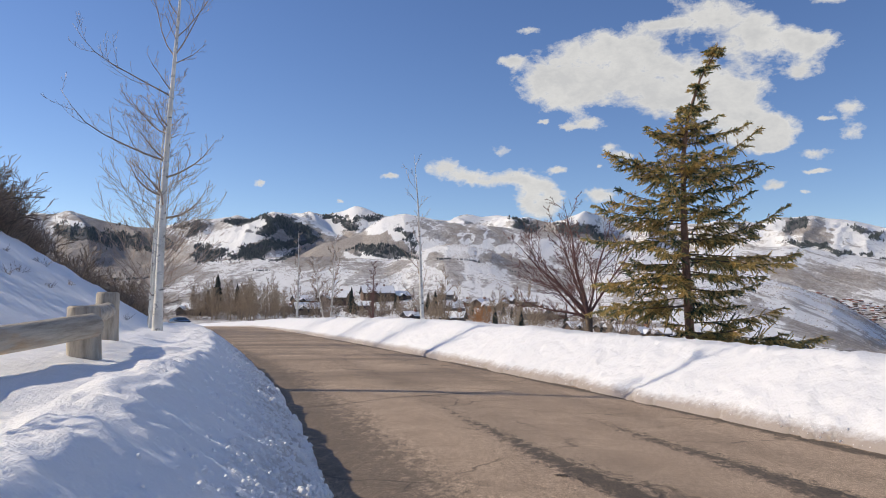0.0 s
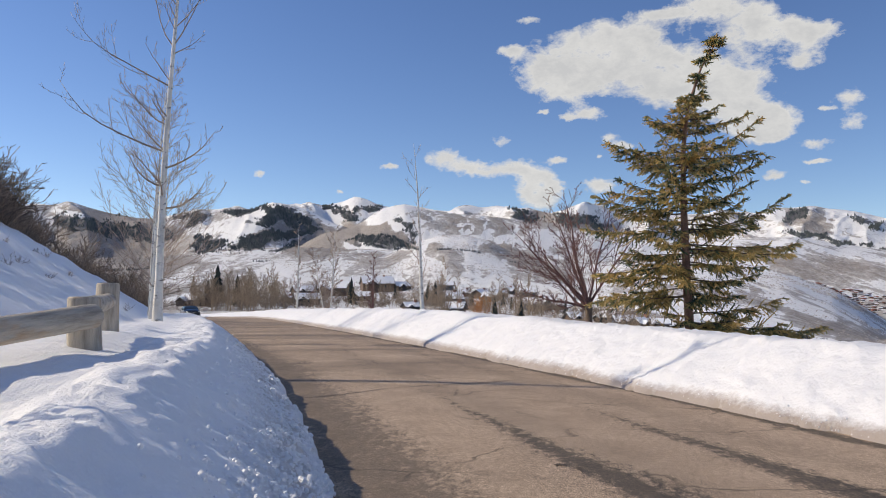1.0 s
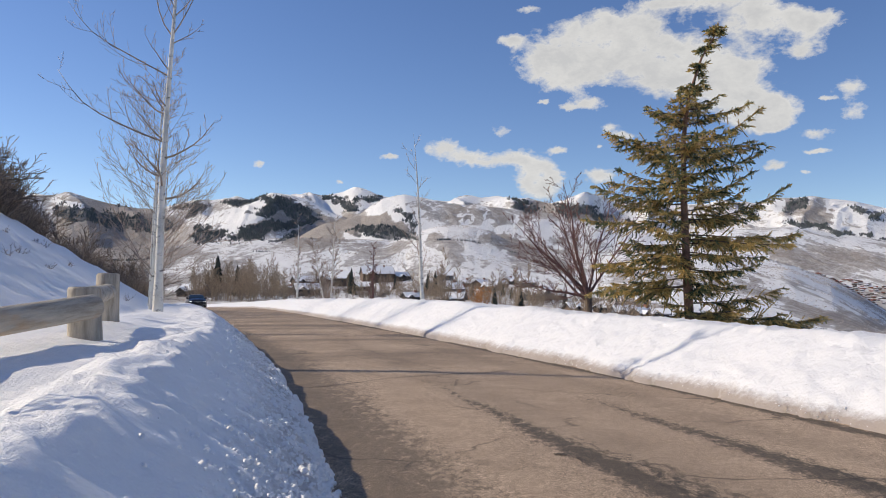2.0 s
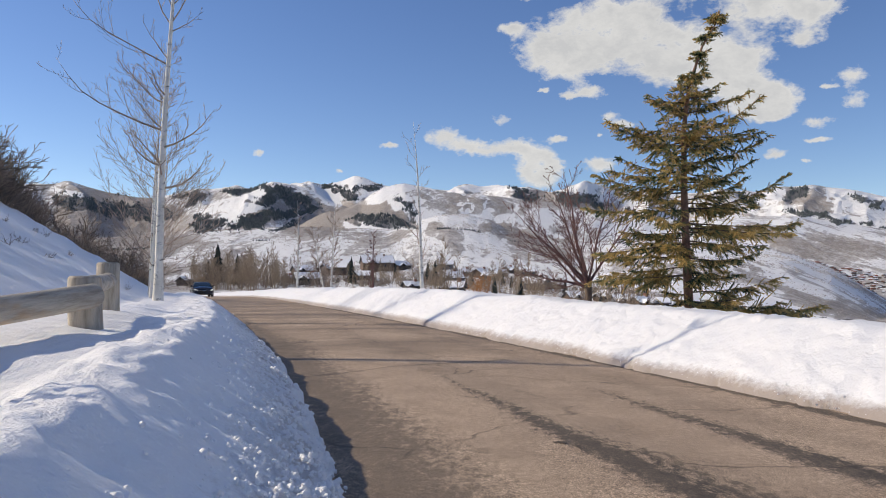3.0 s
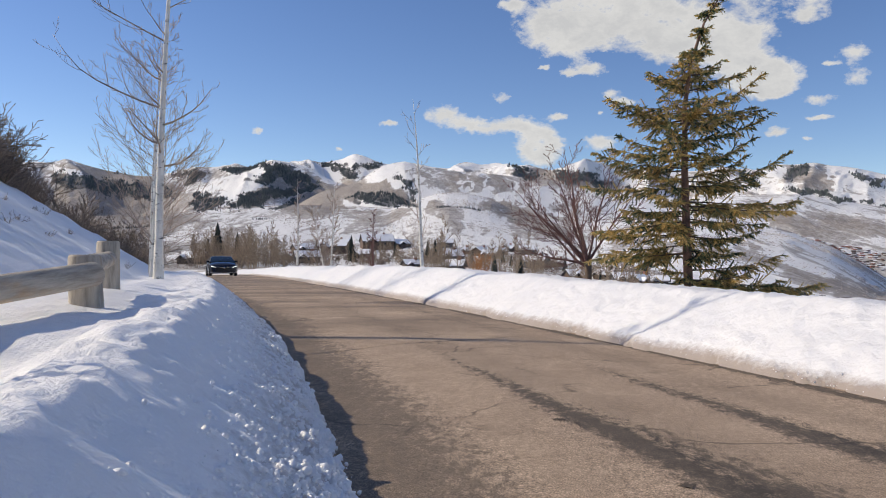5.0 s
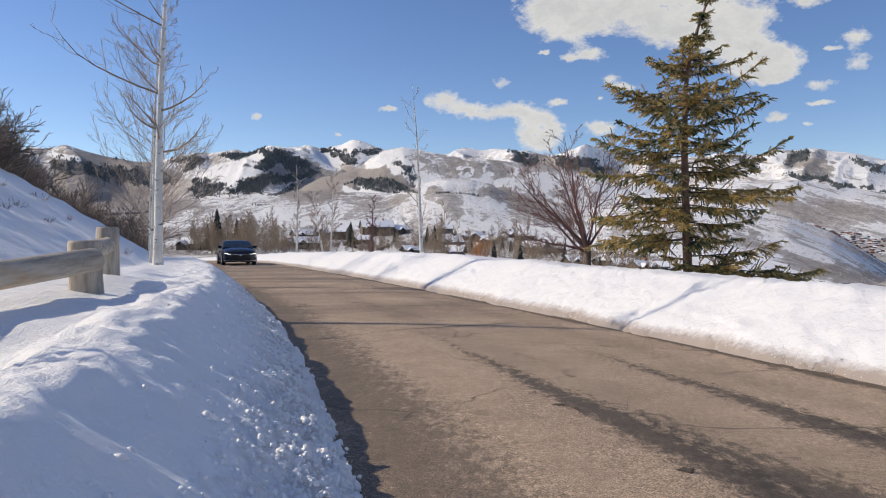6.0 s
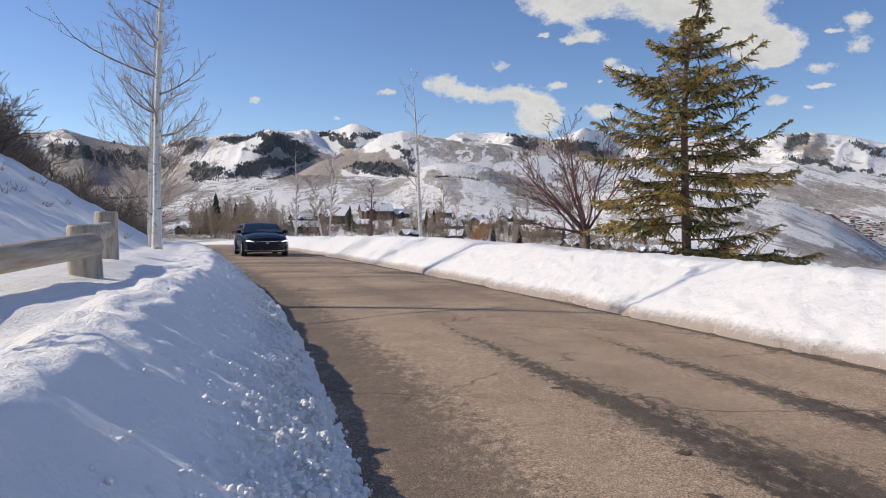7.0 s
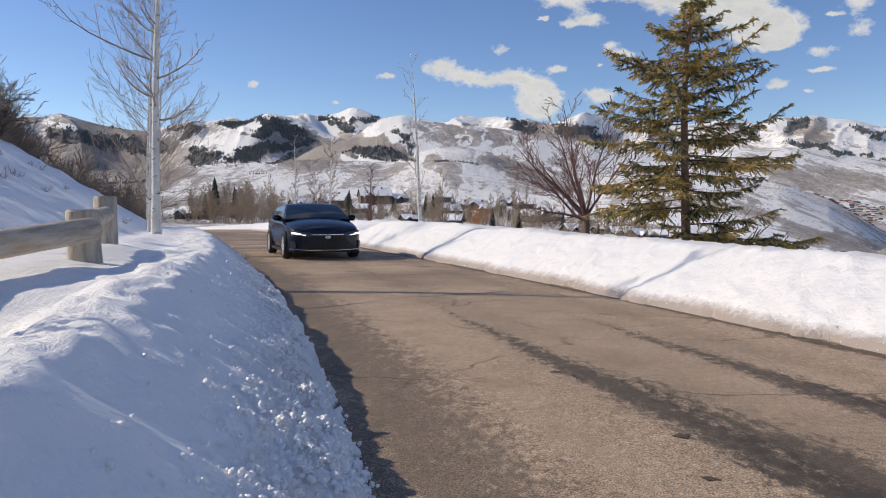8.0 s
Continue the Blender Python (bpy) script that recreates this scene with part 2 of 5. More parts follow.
def right_height(S, O, X, Y):
    q = O - right_edge(S[:, :1])
    crest = np.interp(S, [-10, 6, 12, 20, 30, 45, 60, 110], [0.62, 0.62, 0.68, 0.82, 0.80, 0.62, 0.5, 0.4])
    crest = crest * (1 + 0.12 * np.array([noise.noise(Vector((s * 0.5, 0, 9))) for s in S[:, 0]])[:, None])
    z = crest * np.clip(q / 1.25, 0, 1) ** 0.85 * np.clip(1.18 - 0.12 * q, 0.0, 1)
    back = np.clip(q - 2.6, 0, None)
    z = z - 0.16 * back ** 1.12
    low, fine = vlumpy(X, Y, 1.5, 3, 2.0), vlumpy(X, Y, 0.12, 4, 8.0)
    z = z + (0.030 * low + 0.034 * fine + 0.016 * vlumpy(X, Y, 0.3, 3, 4.0)) * np.clip(q / 0.1, 0, 1)
    return np.where(q < 0, -0.25, z) + road_z(S)


def grit_right(S, O, X, Y):
    q = O - right_edge(S[:, :1])
    return np.clip(0.85 - q * 2.9, 0.10, 0.85)


bank_r = np.concatenate([np.arange(-12, 2, 0.4), np.arange(2, 16, 0.07), np.arange(16, 32, 0.16), np.arange(32, 110, 0.7)])
snow_right = strip("snow_bank_outer", bank_r, np.concatenate([np.arange(1.95, 4.4, 0.06), np.arange(4.4, 9, 0.3), np.arange(9, 60, 3.0)]), right_height, SNOW_DIRTY, grit_right)
snow_right.data.flip_normals()
tagged(snow_right, "sunlit ploughed snow bank with gritty brown foot", "snow bank", kind="structure")

# ---- the valley and the mountains: one sheet out to the ridges ----
# crests of the ridges, on a flat chart of the view: 1331 units to a radian, the horizon at 479
def chart(x, y):
    """Azimuth and elevation of a place on the chart."""
    x = np.asarray(x, dtype=float)
    return np.degrees(np.arctan2(x - 784, 1331)), np.degrees(np.arctan2(479 - np.asarray(y, dtype=float), np.hypot(1331, x - 784)))


MAIN = [(-400, 330), (60, 305), (90, 308), (120, 303), (150, 312), (190, 321), (240, 331), (270, 332), (320, 325), (350, 318), (380, 316), (420, 314), (445, 317), (480, 313), (530, 309), (548, 303), (572, 307),
        (590, 303), (605, 301), (622, 294), (632, 297), (650, 305), (680, 311), (760, 315), (796, 318), (812, 311), (826, 309), (850, 313), (880, 310), (905, 313), (935, 311), (960, 318), (985, 323), (1010, 317),
        (1030, 310), (1060, 308), (1100, 318), (1150, 318), (1200, 322), (1300, 323), (1345, 328), (1370, 319), (1410, 313), (1440, 308), (1470, 313), (1520, 318), (1568, 330), (1900, 345)]
LEFT = [(-400, 420), (250, 400), (330, 352), (370, 346), (400, 336), (425, 325), (450, 313), (475, 306), (492, 304), (515, 306), (540, 313), (565, 327), (590, 341), (620, 352), (680, 376), (800, 420), (1900, 430)]
MIDDLE = [(-400, 420), (480, 420), (520, 388), (545, 372), (570, 360), (610, 350), (640, 341), (655, 328), (675, 315), (700, 308), (715, 306), (735, 311), (800, 322), (900, 332), (1000, 343), (1100, 358), (1200, 371),
          (1300, 368), (1400, 362), (1480, 374), (1568, 388), (1900, 420)]
FORE = [(-400, 420), (250, 405), (330, 396), (430, 388), (500, 386), (560, 386), (640, 388), (690, 391), (720, 383), (750, 372), (790, 362), (830, 364), (870, 374), (900, 388), (960, 402), (1040, 412), (1120, 405),
        (1200, 400), (1260, 402), (1320, 414), (1400, 430), (1470, 456), (1520, 484), (1568, 514), (1900, 620)]


def table(rows, az):
    a = np.linspace(-180, 180, 2881)
    ra, re = chart([r[0] for r in rows], [r[1] for r in rows])
    e = np.interp(a, ra, re)
    e[1:-1] = np.convolve(e, (0.25, 0.5, 0.25), "valid")
    return np.interp(az, a, e)


def land(az, r):
    """Height of the far country at azimuth az (degrees, clockwise from ahead) and distance r."""
    x, y = r * np.sin(np.radians(az)), r * np.cos(np.radians(az))
    floor = np.interp(r, [0, 30, 60, 150, 300, 600, 1200], [-1.5, -1.5, -1.6, -1.8, -2.2, -3, -3])
    right = np.clip((az - 3) / 13, 0, 1)
    floor = floor - right * np.interp(r, [0, 20, 100, 300, 900], [0, 0.3, 4, 11, 30])
    left = np.clip((-20 - az) / 8, 0, 1)
    z = floor
    for rows, top, foot, back, rough in ((FORE, 1000, 330, 1500, 0.17), (MIDDLE, 1800, 900, 2500, 0.15), (LEFT, 2400, 1250, 3000, 0.42), (MAIN, 3400, 1900, 4300, 0.50)):
        h = top * np.tan(np.radians(table(rows, az))) + EYE
        if rows is FORE:
            foot = foot - 210 * right          # the slope starts nearer on the valley side
        up = np.clip((r - foot) / (top - foot), 0, 1)
        down = np.clip((back - r) / (back - top), 0, 1)
        shape = (0.35 * up + 0.65 * up * up * (3 - 2 * up)) * down * down * (3 - 2 * down)
        rid = 0.65 * vspur(az / (9000 / top + 2.6), r / (top * 0.45), top * 0.01) + 0.30 * vridge(x, y, top * 0.13)
        z = np.maximum(z, floor + (h - floor) * shape * (1 - rough * rid * (0.03 + 2.6 * up * (1 - up))))
    return z


def ridge(x, y, size):
    return noise.ridged_multi_fractal(Vector((x / size, y / size, 2.5)), 0.9, 2.1, 5, 1.0, 2.0) - 0.8


vridge = np.vectorize(ridge, excluded=[2])


def spur(a, b, seed):
    """Spurs and gullies that run down the slopes."""
    return 0.9 - noise.ridged_multi_fractal(Vector((a + 0.3 * noise.noise(Vector((a, b * 2, seed))), b, seed)), 1.1, 2.1, 3, 1.0, 2.0)


vspur = np.vectorize(spur, excluded=[2])

AZ = np.concatenate([np.arange(-180, -40, 4), np.arange(-40, -33, 0.4), np.arange(-33, 33, 0.11), np.arange(33, 40, 0.4), np.arange(40, 180.1, 4)])
RR = np.concatenate([[0.5], np.geomspace(8, 320, 36), np.linspace(335, 3440, 215), np.linspace(3480, 4400, 12)])
GA, GR = np.meshgrid(AZ, RR, indexing="ij")
GZ = land(GA, GR)


def country_material():
    m, n, l, b = material("snowy_scrub_country", 0.8, 0, 0.2)
    v = coords(n, l)
    snow = ramp(n, l, noise_tex(n, l, v, 0.01, 4), (0.3, (0.86, 0.855, 0.845)), (0.7, (0.92, 0.915, 0.90)))
    steep = coords(n, l, (1, 0.22, 1))
    patches = noise_tex(n, l, steep, 0.016, 6, 0.62, 0.6)
    bits = noise_tex(n, l, steep, 0.075, 7, 0.74)
    a = n.new("ShaderNodeAttribute")
    a.attribute_name = "grit"
    thick = maths(n, l, "MULTIPLY", a.outputs["Fac"], 0.55)
    f = maths(n, l, "ADD", maths(n, l, "MULTIPLY", patches, 0.45), maths(n, l, "MULTIPLY", bits, 0.55))
    f = maths(n, l, "ADD", f, thick)
    # thin woods in the gullies, drawn out down the slopes
    runs = noise_tex(n, l, coords(n, l, (1, 0.22, 0.5)), 0.016, 6, 0.62, 0.8)
    f = maths(n, l, "ADD", f, maths(n, l, "MULTIPLY", maths(n, l, "SUBTRACT", runs, 0.5), 0.45))
    scrub = ramp(n, l, f, (0.495, (0, 0, 0)), (0.53, (0.62, 0.62, 0.62)), (0.68, (1, 1, 1)))
    tint = ramp(n, l, noise_tex(n, l, v, 0.05, 6, 0.75), (0.3, (0.21, 0.175, 0.145)), (0.7, (0.38, 0.32, 0.265)))
    c = mix(n, l, maths(n, l, "MULTIPLY", scrub, 0.84), snow, tint)
    # twigs and snow mottled together inside the scrub
    fleck = ramp(n, l, noise_tex(n, l, steep, 0.30, 7, 0.85), (0.46, (0, 0, 0)), (0.58, (1, 1, 1)))
    c = mix(n, l, maths(n, l, "MULTIPLY", fleck, maths(n, l, "ADD", 0.10, maths(n, l, "MULTIPLY", scrub, 0.45))), c, (0.17, 0.145, 0.135))
    w = n.new("ShaderNodeAttribute")
    w.attribute_name = "woods"
    dark = ramp(n, l, maths(n, l, "ADD", w.outputs["Fac"], maths(n, l, "MULTIPLY", maths(n, l, "SUBTRACT", noise_tex(n, l, steep, 0.03, 8, 0.75), 0.5), 1.7)), (0.42, (0, 0, 0)), (0.66, (1, 1, 1)))
    # ground colour under the woods, greyed with the same painted haze
    c = mix(n, l, maths(n, l, "MULTIPLY", dark, 0.88), c, ramp(n, l, bits, (0.35, (0.06, 0.065, 0.07)), (0.7, (0.14, 0.14, 0.145))))
    l.new(c, b.inputs["Base Color"])
    bump(n, l, b, maths(n, l, "ADD", bits, maths(n, l, "MULTIPLY", patches, 2.0)), 0.8, 5.0)
    return m


# where scrub is thick (+) or runs keep the slopes white (-): chart place, half lengths, lean, amount
COVER = [(610, 366, 85, 20, -14, 0.62), (565, 374, 50, 12, -12, 0.5), (690, 362, 50, 16, 16, 0.55), (800, 336, 70, 15, 5, 0.25), (900, 347, 100, 15, 6, 0.2), (930, 408, 100, 12, 22, 0.45),
         (800, 400, 60, 16, 30, 0.25), (1480, 425, 110, 22, 8, 0.42), (1330, 402, 60, 14, 4, 0.3), (1490, 532, 90, 18, 14, 0.5), (1350, 475, 70, 8, 25, 0.3), (1420, 332, 40, 16, -8, 0.3), (1455, 345, 22, 20, 20, 0.3),
         (200, 385, 130, 50, 10, 0.5), (190, 335, 120, 16, 10, 0.5), (470, 365, 70, 18, -16, 0.35), (540, 345, 60, 12, 0, 0.4), (940, 322, 50, 8, 6, 0.3), (1020, 342, 80, 12, 6, 0.35),
         (110, 326, 28, 9, 22, -1.1), (135, 335, 10, 14, -30, -0.9), (425, 346, 60, 16, -36, -1.1), (395, 372, 30, 14, -40, -0.8), (690, 322, 50, 9, -24, -1.0), (735, 352, 34, 12, 55, -1.0), (705, 335, 14, 22, -20, -0.8),
         (622, 305, 28, 8, 0, -0.9), (578, 330, 30, 10, 45, -0.8), (850, 314, 70, 5, 0, -0.8), (640, 380, 90, 5, 2, -0.7), (1482, 342, 9, 30, -8, -1.0), (1515, 335, 30, 16, 20, -0.6), (805, 371, 50, 7, 4, -0.5),
         (1400, 441, 90, 8, 17, -0.7), (862, 356, 5, 20, 6, -0.7), (900, 362, 5, 20, 10, -0.7), (936, 368, 5, 18, 14, -0.6), (820, 350, 5, 22, 0, -0.6), (1030, 372, 90, 8, 10, -0.5), (1020, 315, 40, 5, -8, -0.7)]
# dark conifer woods, some of them standing in for slope shade: chart place, half lengths, lean, count
WOODS_AND_SHADE = [(500, 325, 52, 13, 18, 1200), (468, 338, 24, 9, -8, 350), (455, 372, 58, 11, -18, 1200), (528, 356, 38, 9, -14, 500), (515, 380, 30, 4, -22, 130), (680, 376, 50, 10, 8, 750), (727, 354, 30, 5, 58, 200),
           (430, 318, 36, 6, -8, 400), (340, 335, 26, 9, 10, 250), (368, 376, 30, 16, 10, 500), (602, 319, 26, 7, 36, 260), (652, 315, 34, 3, -12, 150), (932, 325, 24, 8, 24, 350), (1020, 336, 32, 10, 5, 420),
           (1064, 347, 26, 6, 5, 180), (1490, 373, 90, 2.5, 9, 420), (1420, 361, 32, 4, 9, 200), (1408, 326, 34, 9, -8, 110), (1545, 346, 28, 5, 30, 160), (150, 344, 70, 10, 8, 420), (230, 356, 80, 14, 8, 420),
           (240, 326, 50, 5, 12, 200), (1320, 336, 26, 6, 30, 120), (1130, 361, 28, 6, 8, 140), (835, 428, 30, 8, 45, 40), (790, 402, 22, 7, 40, 30)]


def blot(x, y, x0, y0, rx, ry, lean):
    c, s = math.cos(radians(lean)), math.sin(radians(lean))
    u, w = ((x - x0) * c + (y - y0) * s) / rx, ((y - y0) * c - (x - x0) * s) / ry
    return np.clip(1.55 - 1.15 * np.sqrt(u * u + w * w), 0, 1)


def ragged(x, y):
    """Uneven edges for woods and clearings."""
    return 20 * noise.fractal(Vector((x / 34, y / 20, 3.0)), 0.55, 2.1, 4), 9 * noise.fractal(Vector((x / 34, y / 20, 9.0)), 0.55, 2.1, 4)


def on_chart(az, r, z):
    x = 784 + 1331 * np.tan(np.radians(np.clip(az, -60, 60)))
    y = 479 - (z - EYE) / r * np.hypot(1331, x - 784)
    dx, dy = np.vectorize(ragged)(x, y)
    return x + dx, y + dy


def woods_and_shade(x, y):
    c = np.zeros_like(x)
    for x0, y0, rx, ry, lean, count in WOODS_AND_SHADE:
        c = np.maximum(c, blot(x, y, x0, y0, rx, ry, lean))
    return c * (GR > 800)


def cover(x, y):
    c = np.zeros_like(x)
    for x0, y0, rx, ry, lean, k in COVER:
        c += k * blot(x, y, x0, y0, rx, ry, lean)
    return np.clip(c, -1, 0.75) + 0.10 * np.clip(vspur(GA / 2.7, GR / 1390, 33.0), -0.6, 0.8)


COUNTRY = country_material()
PG = np.stack([GR * np.sin(np.radians(GA)), GR * np.cos(np.radians(GA)), GZ], -1)
ground = new("ground", grid_mesh("ground", PG, COUNTRY, cover(*on_chart(GA, GR, GZ))))
ground.data.flip_normals()
woods_attr = ground.data.attributes.new("woods", "FLOAT", "POINT")
woods_attr.data.foreach_set("value", woods_and_shade(*on_chart(GA, GR, GZ)).astype(np.float32).reshape(-1))
tagged(ground, "snow-covered valley and scrubby mountains with ski runs", "mountains", kind="structure")


def seen_at(az, el, nearest=60):
    """The place where the country rises to the elevation el at azimuth az."""
    r = np.geomspace(nearest, 3400, 700)
    i = np.argmin(abs(AZ - az))
    z = np.interp(r, RR, GZ[i])
    k = np.argmax((z - EYE) / r >= math.tan(radians(el)))
    return Vector((r[k] * math.sin(radians(az)), r[k] * math.cos(radians(az)), z[k]))


def land_at(x, y):
    r, az = math.hypot(x, y), math.degrees(math.atan2(x, y))
    return float(np.interp(r, RR, GZ[np.argmin(abs(AZ - az))]))

# ---- clouds: a backdrop of sky behind the ridges ----
def cloud_material():
    m = bpy.data.materials.new("fair_weather_clouds")
    m.use_nodes = True
    n, l = m.node_tree.nodes, m.node_tree.links
    n.remove(n["Principled BSDF"])
    v = coords(n, l, (1, 1, 1), "UV")
    warp = n.new("ShaderNodeTexNoise")
    warp.inputs["Scale"].default_value, warp.inputs["Detail"].default_value, warp.inputs["Roughness"].default_value = 0.55, 6, 0.58
    l.new(v, warp.inputs["Vector"])
    off = n.new("ShaderNodeVectorMath")
    off.operation = "MULTIPLY_ADD"
    l.new(warp.outputs["Color"], off.inputs[0])
    off.inputs[1].default_value, off.inputs[2].default_value = (2.0, 1.3, 0), (-1.0, -0.65, 0)
    add = n.new("ShaderNodeVectorMath")
    l.new(v, add.inputs[0]), l.new(off.outputs[0], add.inputs[1])
    total = None
    for x, y, rx, ry in CLOUDS:
        az, el = (float(k) for k in chart(x, y))
        ra, re = rx * 0.043 * math.cos(radians(az)) ** 2, ry * 0.043 * math.cos(radians(az))
        mp, ln = n.new("ShaderNodeMapping"), n.new("ShaderNodeVectorMath")
        mp.inputs["Location"].default_value, mp.inputs["Scale"].default_value = (-az / ra, -el / re, 0), (1 / ra, 1 / re, 0)
        ln.operation = "LENGTH"
        l.new(add.outputs[0], mp.inputs[0]), l.new(mp.outputs[0], ln.inputs[0])
        d = maths(n, l, "POWER", 2.718, maths(n, l, "MULTIPLY", maths(n, l, "MULTIPLY", ln.outputs["Value"], ln.outputs["Value"]), -1.45))
        total = d if total is None else maths(n, l, "ADD", total, d)
    total = maths(n, l, "MINIMUM", total, 1.15)
    puffs = noise_tex(n, l, coords(n, l, (1, 1.5, 1), "UV"), 0.42, 9, 0.60, 0.3)
    wisps = noise_tex(n, l, coords(n, l, (1, 1.7, 1), "UV"), 2.2, 8, 0.65)
    rough = maths(n, l, "ADD", maths(n, l, "MULTIPLY", maths(n, l, "SUBTRACT", puffs, 0.5), 1.7), maths(n, l, "MULTIPLY", maths(n, l, "SUBTRACT", wisps, 0.5), 0.7))
    dens = maths(n, l, "ADD", total, maths(n, l, "MULTIPLY", rough, maths(n, l, "MINIMUM", maths(n, l, "MULTIPLY", total, 2.0), 1.0)))
    cover = ramp(n, l, dens, (0.50, (0, 0, 0)), (0.68, (0.40, 0.40, 0.40)), (0.98, (0.96, 0.96, 0.96)))
    body = ramp(n, l, maths(n, l, "ADD", maths(n, l, "MULTIPLY", dens, 0.5), maths(n, l, "MULTIPLY", noise_tex(n, l, v, 0.35, 6), 0.5)), (0.35, (0.64, 0.70, 0.80)), (0.62, (0.69, 0.735, 0.815)), (0.95, (0.55, 0.595, 0.68)))
    # unseen glowing clouds added over the rest of the sky to brighten shade, clear round the sun
    sep = n.new("ShaderNodeSeparateXYZ")
    l.new(v, sep.inputs[0])
    wide = maths(n, l, "MAXIMUM", maths(n, l, "SUBTRACT", maths(n, l, "ABSOLUTE", sep.outputs[0]), 44.0), maths(n, l, "SUBTRACT", sep.outputs[1], 31.0))
    near_sun = n.new("ShaderNodeVectorMath")
    near_sun.operation = "DISTANCE"
    l.new(v, near_sun.inputs[0])
    near_sun.inputs[1].default_value = (SUN_AZ, SUN_EL, 0)
    away = maths(n, l, "MINIMUM", maths(n, l, "DIVIDE", wide, 8.0), maths(n, l, "DIVIDE", maths(n, l, "SUBTRACT", near_sun.outputs["Value"], 12.0), 10.0))
    fill_clouds = ramp(n, l, noise_tex(n, l, coords(n, l), 0.0007, 7, 0.58), (0.54, (0, 0, 0)), (0.66, (0.96, 0.96, 0.96)))
    rest = maths(n, l, "MULTIPLY", fill_clouds, maths(n, l, "MINIMUM", maths(n, l, "MAXIMUM", away, 0.0), 1.0))
    cover = maths(n, l, "MAXIMUM", cover, rest)
    glow, clear, both, out = n.new("ShaderNodeEmission"), n.new("ShaderNodeBsdfTransparent"), n.new("ShaderNodeMixShader"), n["Material Output"]
    l.new(body, glow.inputs[0]), l.new(cover, both.inputs[0]), l.new(clear.outputs[0], both.inputs[1]), l.new(glow.outputs[0], both.inputs[2])
    l.new(both.outputs[0], out.inputs[0])
    return m


# chart place and half widths of the puffs
CLOUDS = [(960, 62, 75, 50), (1035, 37, 75, 70), (1105, 22, 80, 68), (1175, 57, 90, 75), (1250, 87, 90, 70), (1320, 107, 78, 78), (1010, 92, 60, 32), (1390, 152, 50, 32), (1350, 162, 50, 32),
          (905, 27, 30, 12), (1265, -61, 70, 28), (1330, -35, 70, 42), (1400, -15, 65, 42), (1470, -8, 55, 32), (1430, 45, 42, 24), (1185, -45, 45, 12), (1045, 142, 40, 17), (1010, 149, 20, 8),
          (930, -27, 28, 9), (1515, 112, 42, 24), (1515, 159, 48, 24), (1375, 185, 34, 13), (1445, 197, 42, 14), (1450, 226, 38, 8), (1375, 250, 24, 10), (1440, 262, 15, 6), (885, 190, 28, 14),
          (690, 239, 25, 8), (785, 224, 46, 24), (840, 245, 52, 18), (905, 239, 60, 20), (955, 262, 46, 30), (960, 292, 50, 34), (1062, 272, 38, 24), (1085, 185, 34, 13), (992, 227, 24, 9),
          (450, 252, 15, 6), (965, 137, 12, 7), (1060, 219, 12, 6), (1475, 132, 14, 8), (600, 283, 14, 5), (1110, 202, 30, 10), (1500, -98, 60, 18), (1240, -133, 120, 45), (1420, -123, 70, 22)]
A, E = np.meshgrid(np.arange(-180, 180.1, 2), np.arange(-2, 90.1, 2), indexing="ij")
cloud_r = 4750
PC = np.stack([cloud_r * np.sin(np.radians(A)) * np.cos(np.radians(E)), cloud_r * np.cos(np.radians(A)) * np.cos(np.radians(E)), cloud_r * np.sin(np.radians(E))], -1)
backdrop = new("backdrop", grid_mesh("backdrop", PC, cloud_material()))
uvl = backdrop.data.uv_layers.new(name="UVMap")
loops = np.zeros(len(backdrop.data.loops), dtype=np.int32)
backdrop.data.loops.foreach_get("vertex_index", loops)
uvl.data.foreach_set("uv", np.stack([A.reshape(-1)[loops], E.reshape(-1)[loops]], -1).astype(np.float32).reshape(-1))
tagged(backdrop, "white fair-weather clouds in a deep blue sky, unseen fill clouds beyond", "sky", kind="structure")


# ---- trees ----
def tube(V, F, pts, radii, sides=5):
    """Adds a tapered tube along pts."""
    base = len(V)
    pts = [Vector(p) for p in pts]
    t = (pts[-1] - pts[0]).normalized()
    a = t.orthogonal().normalized()
    for i, (p, r) in enumerate(zip(pts, radii)):
        t = (pts[min(i + 1, len(pts) - 1)] - pts[max(i - 1, 0)]).normalized()
        a = (a - t * a.dot(t)).normalized()
        b = t.cross(a)
        for k in range(sides):
            w = 2 * math.pi * k / sides
            V.append(p + (a * math.cos(w) + b * math.sin(w)) * r)
    for i in range(len(pts) - 1):
        for k in range(sides):
            q, w = base + i * sides + k, base + i * sides + (k + 1) % sides
            F.append((q, w, w + sides, q + sides))
    F.append(tuple(range(base + len(pts) * sides - sides, base + len(pts) * sides)))


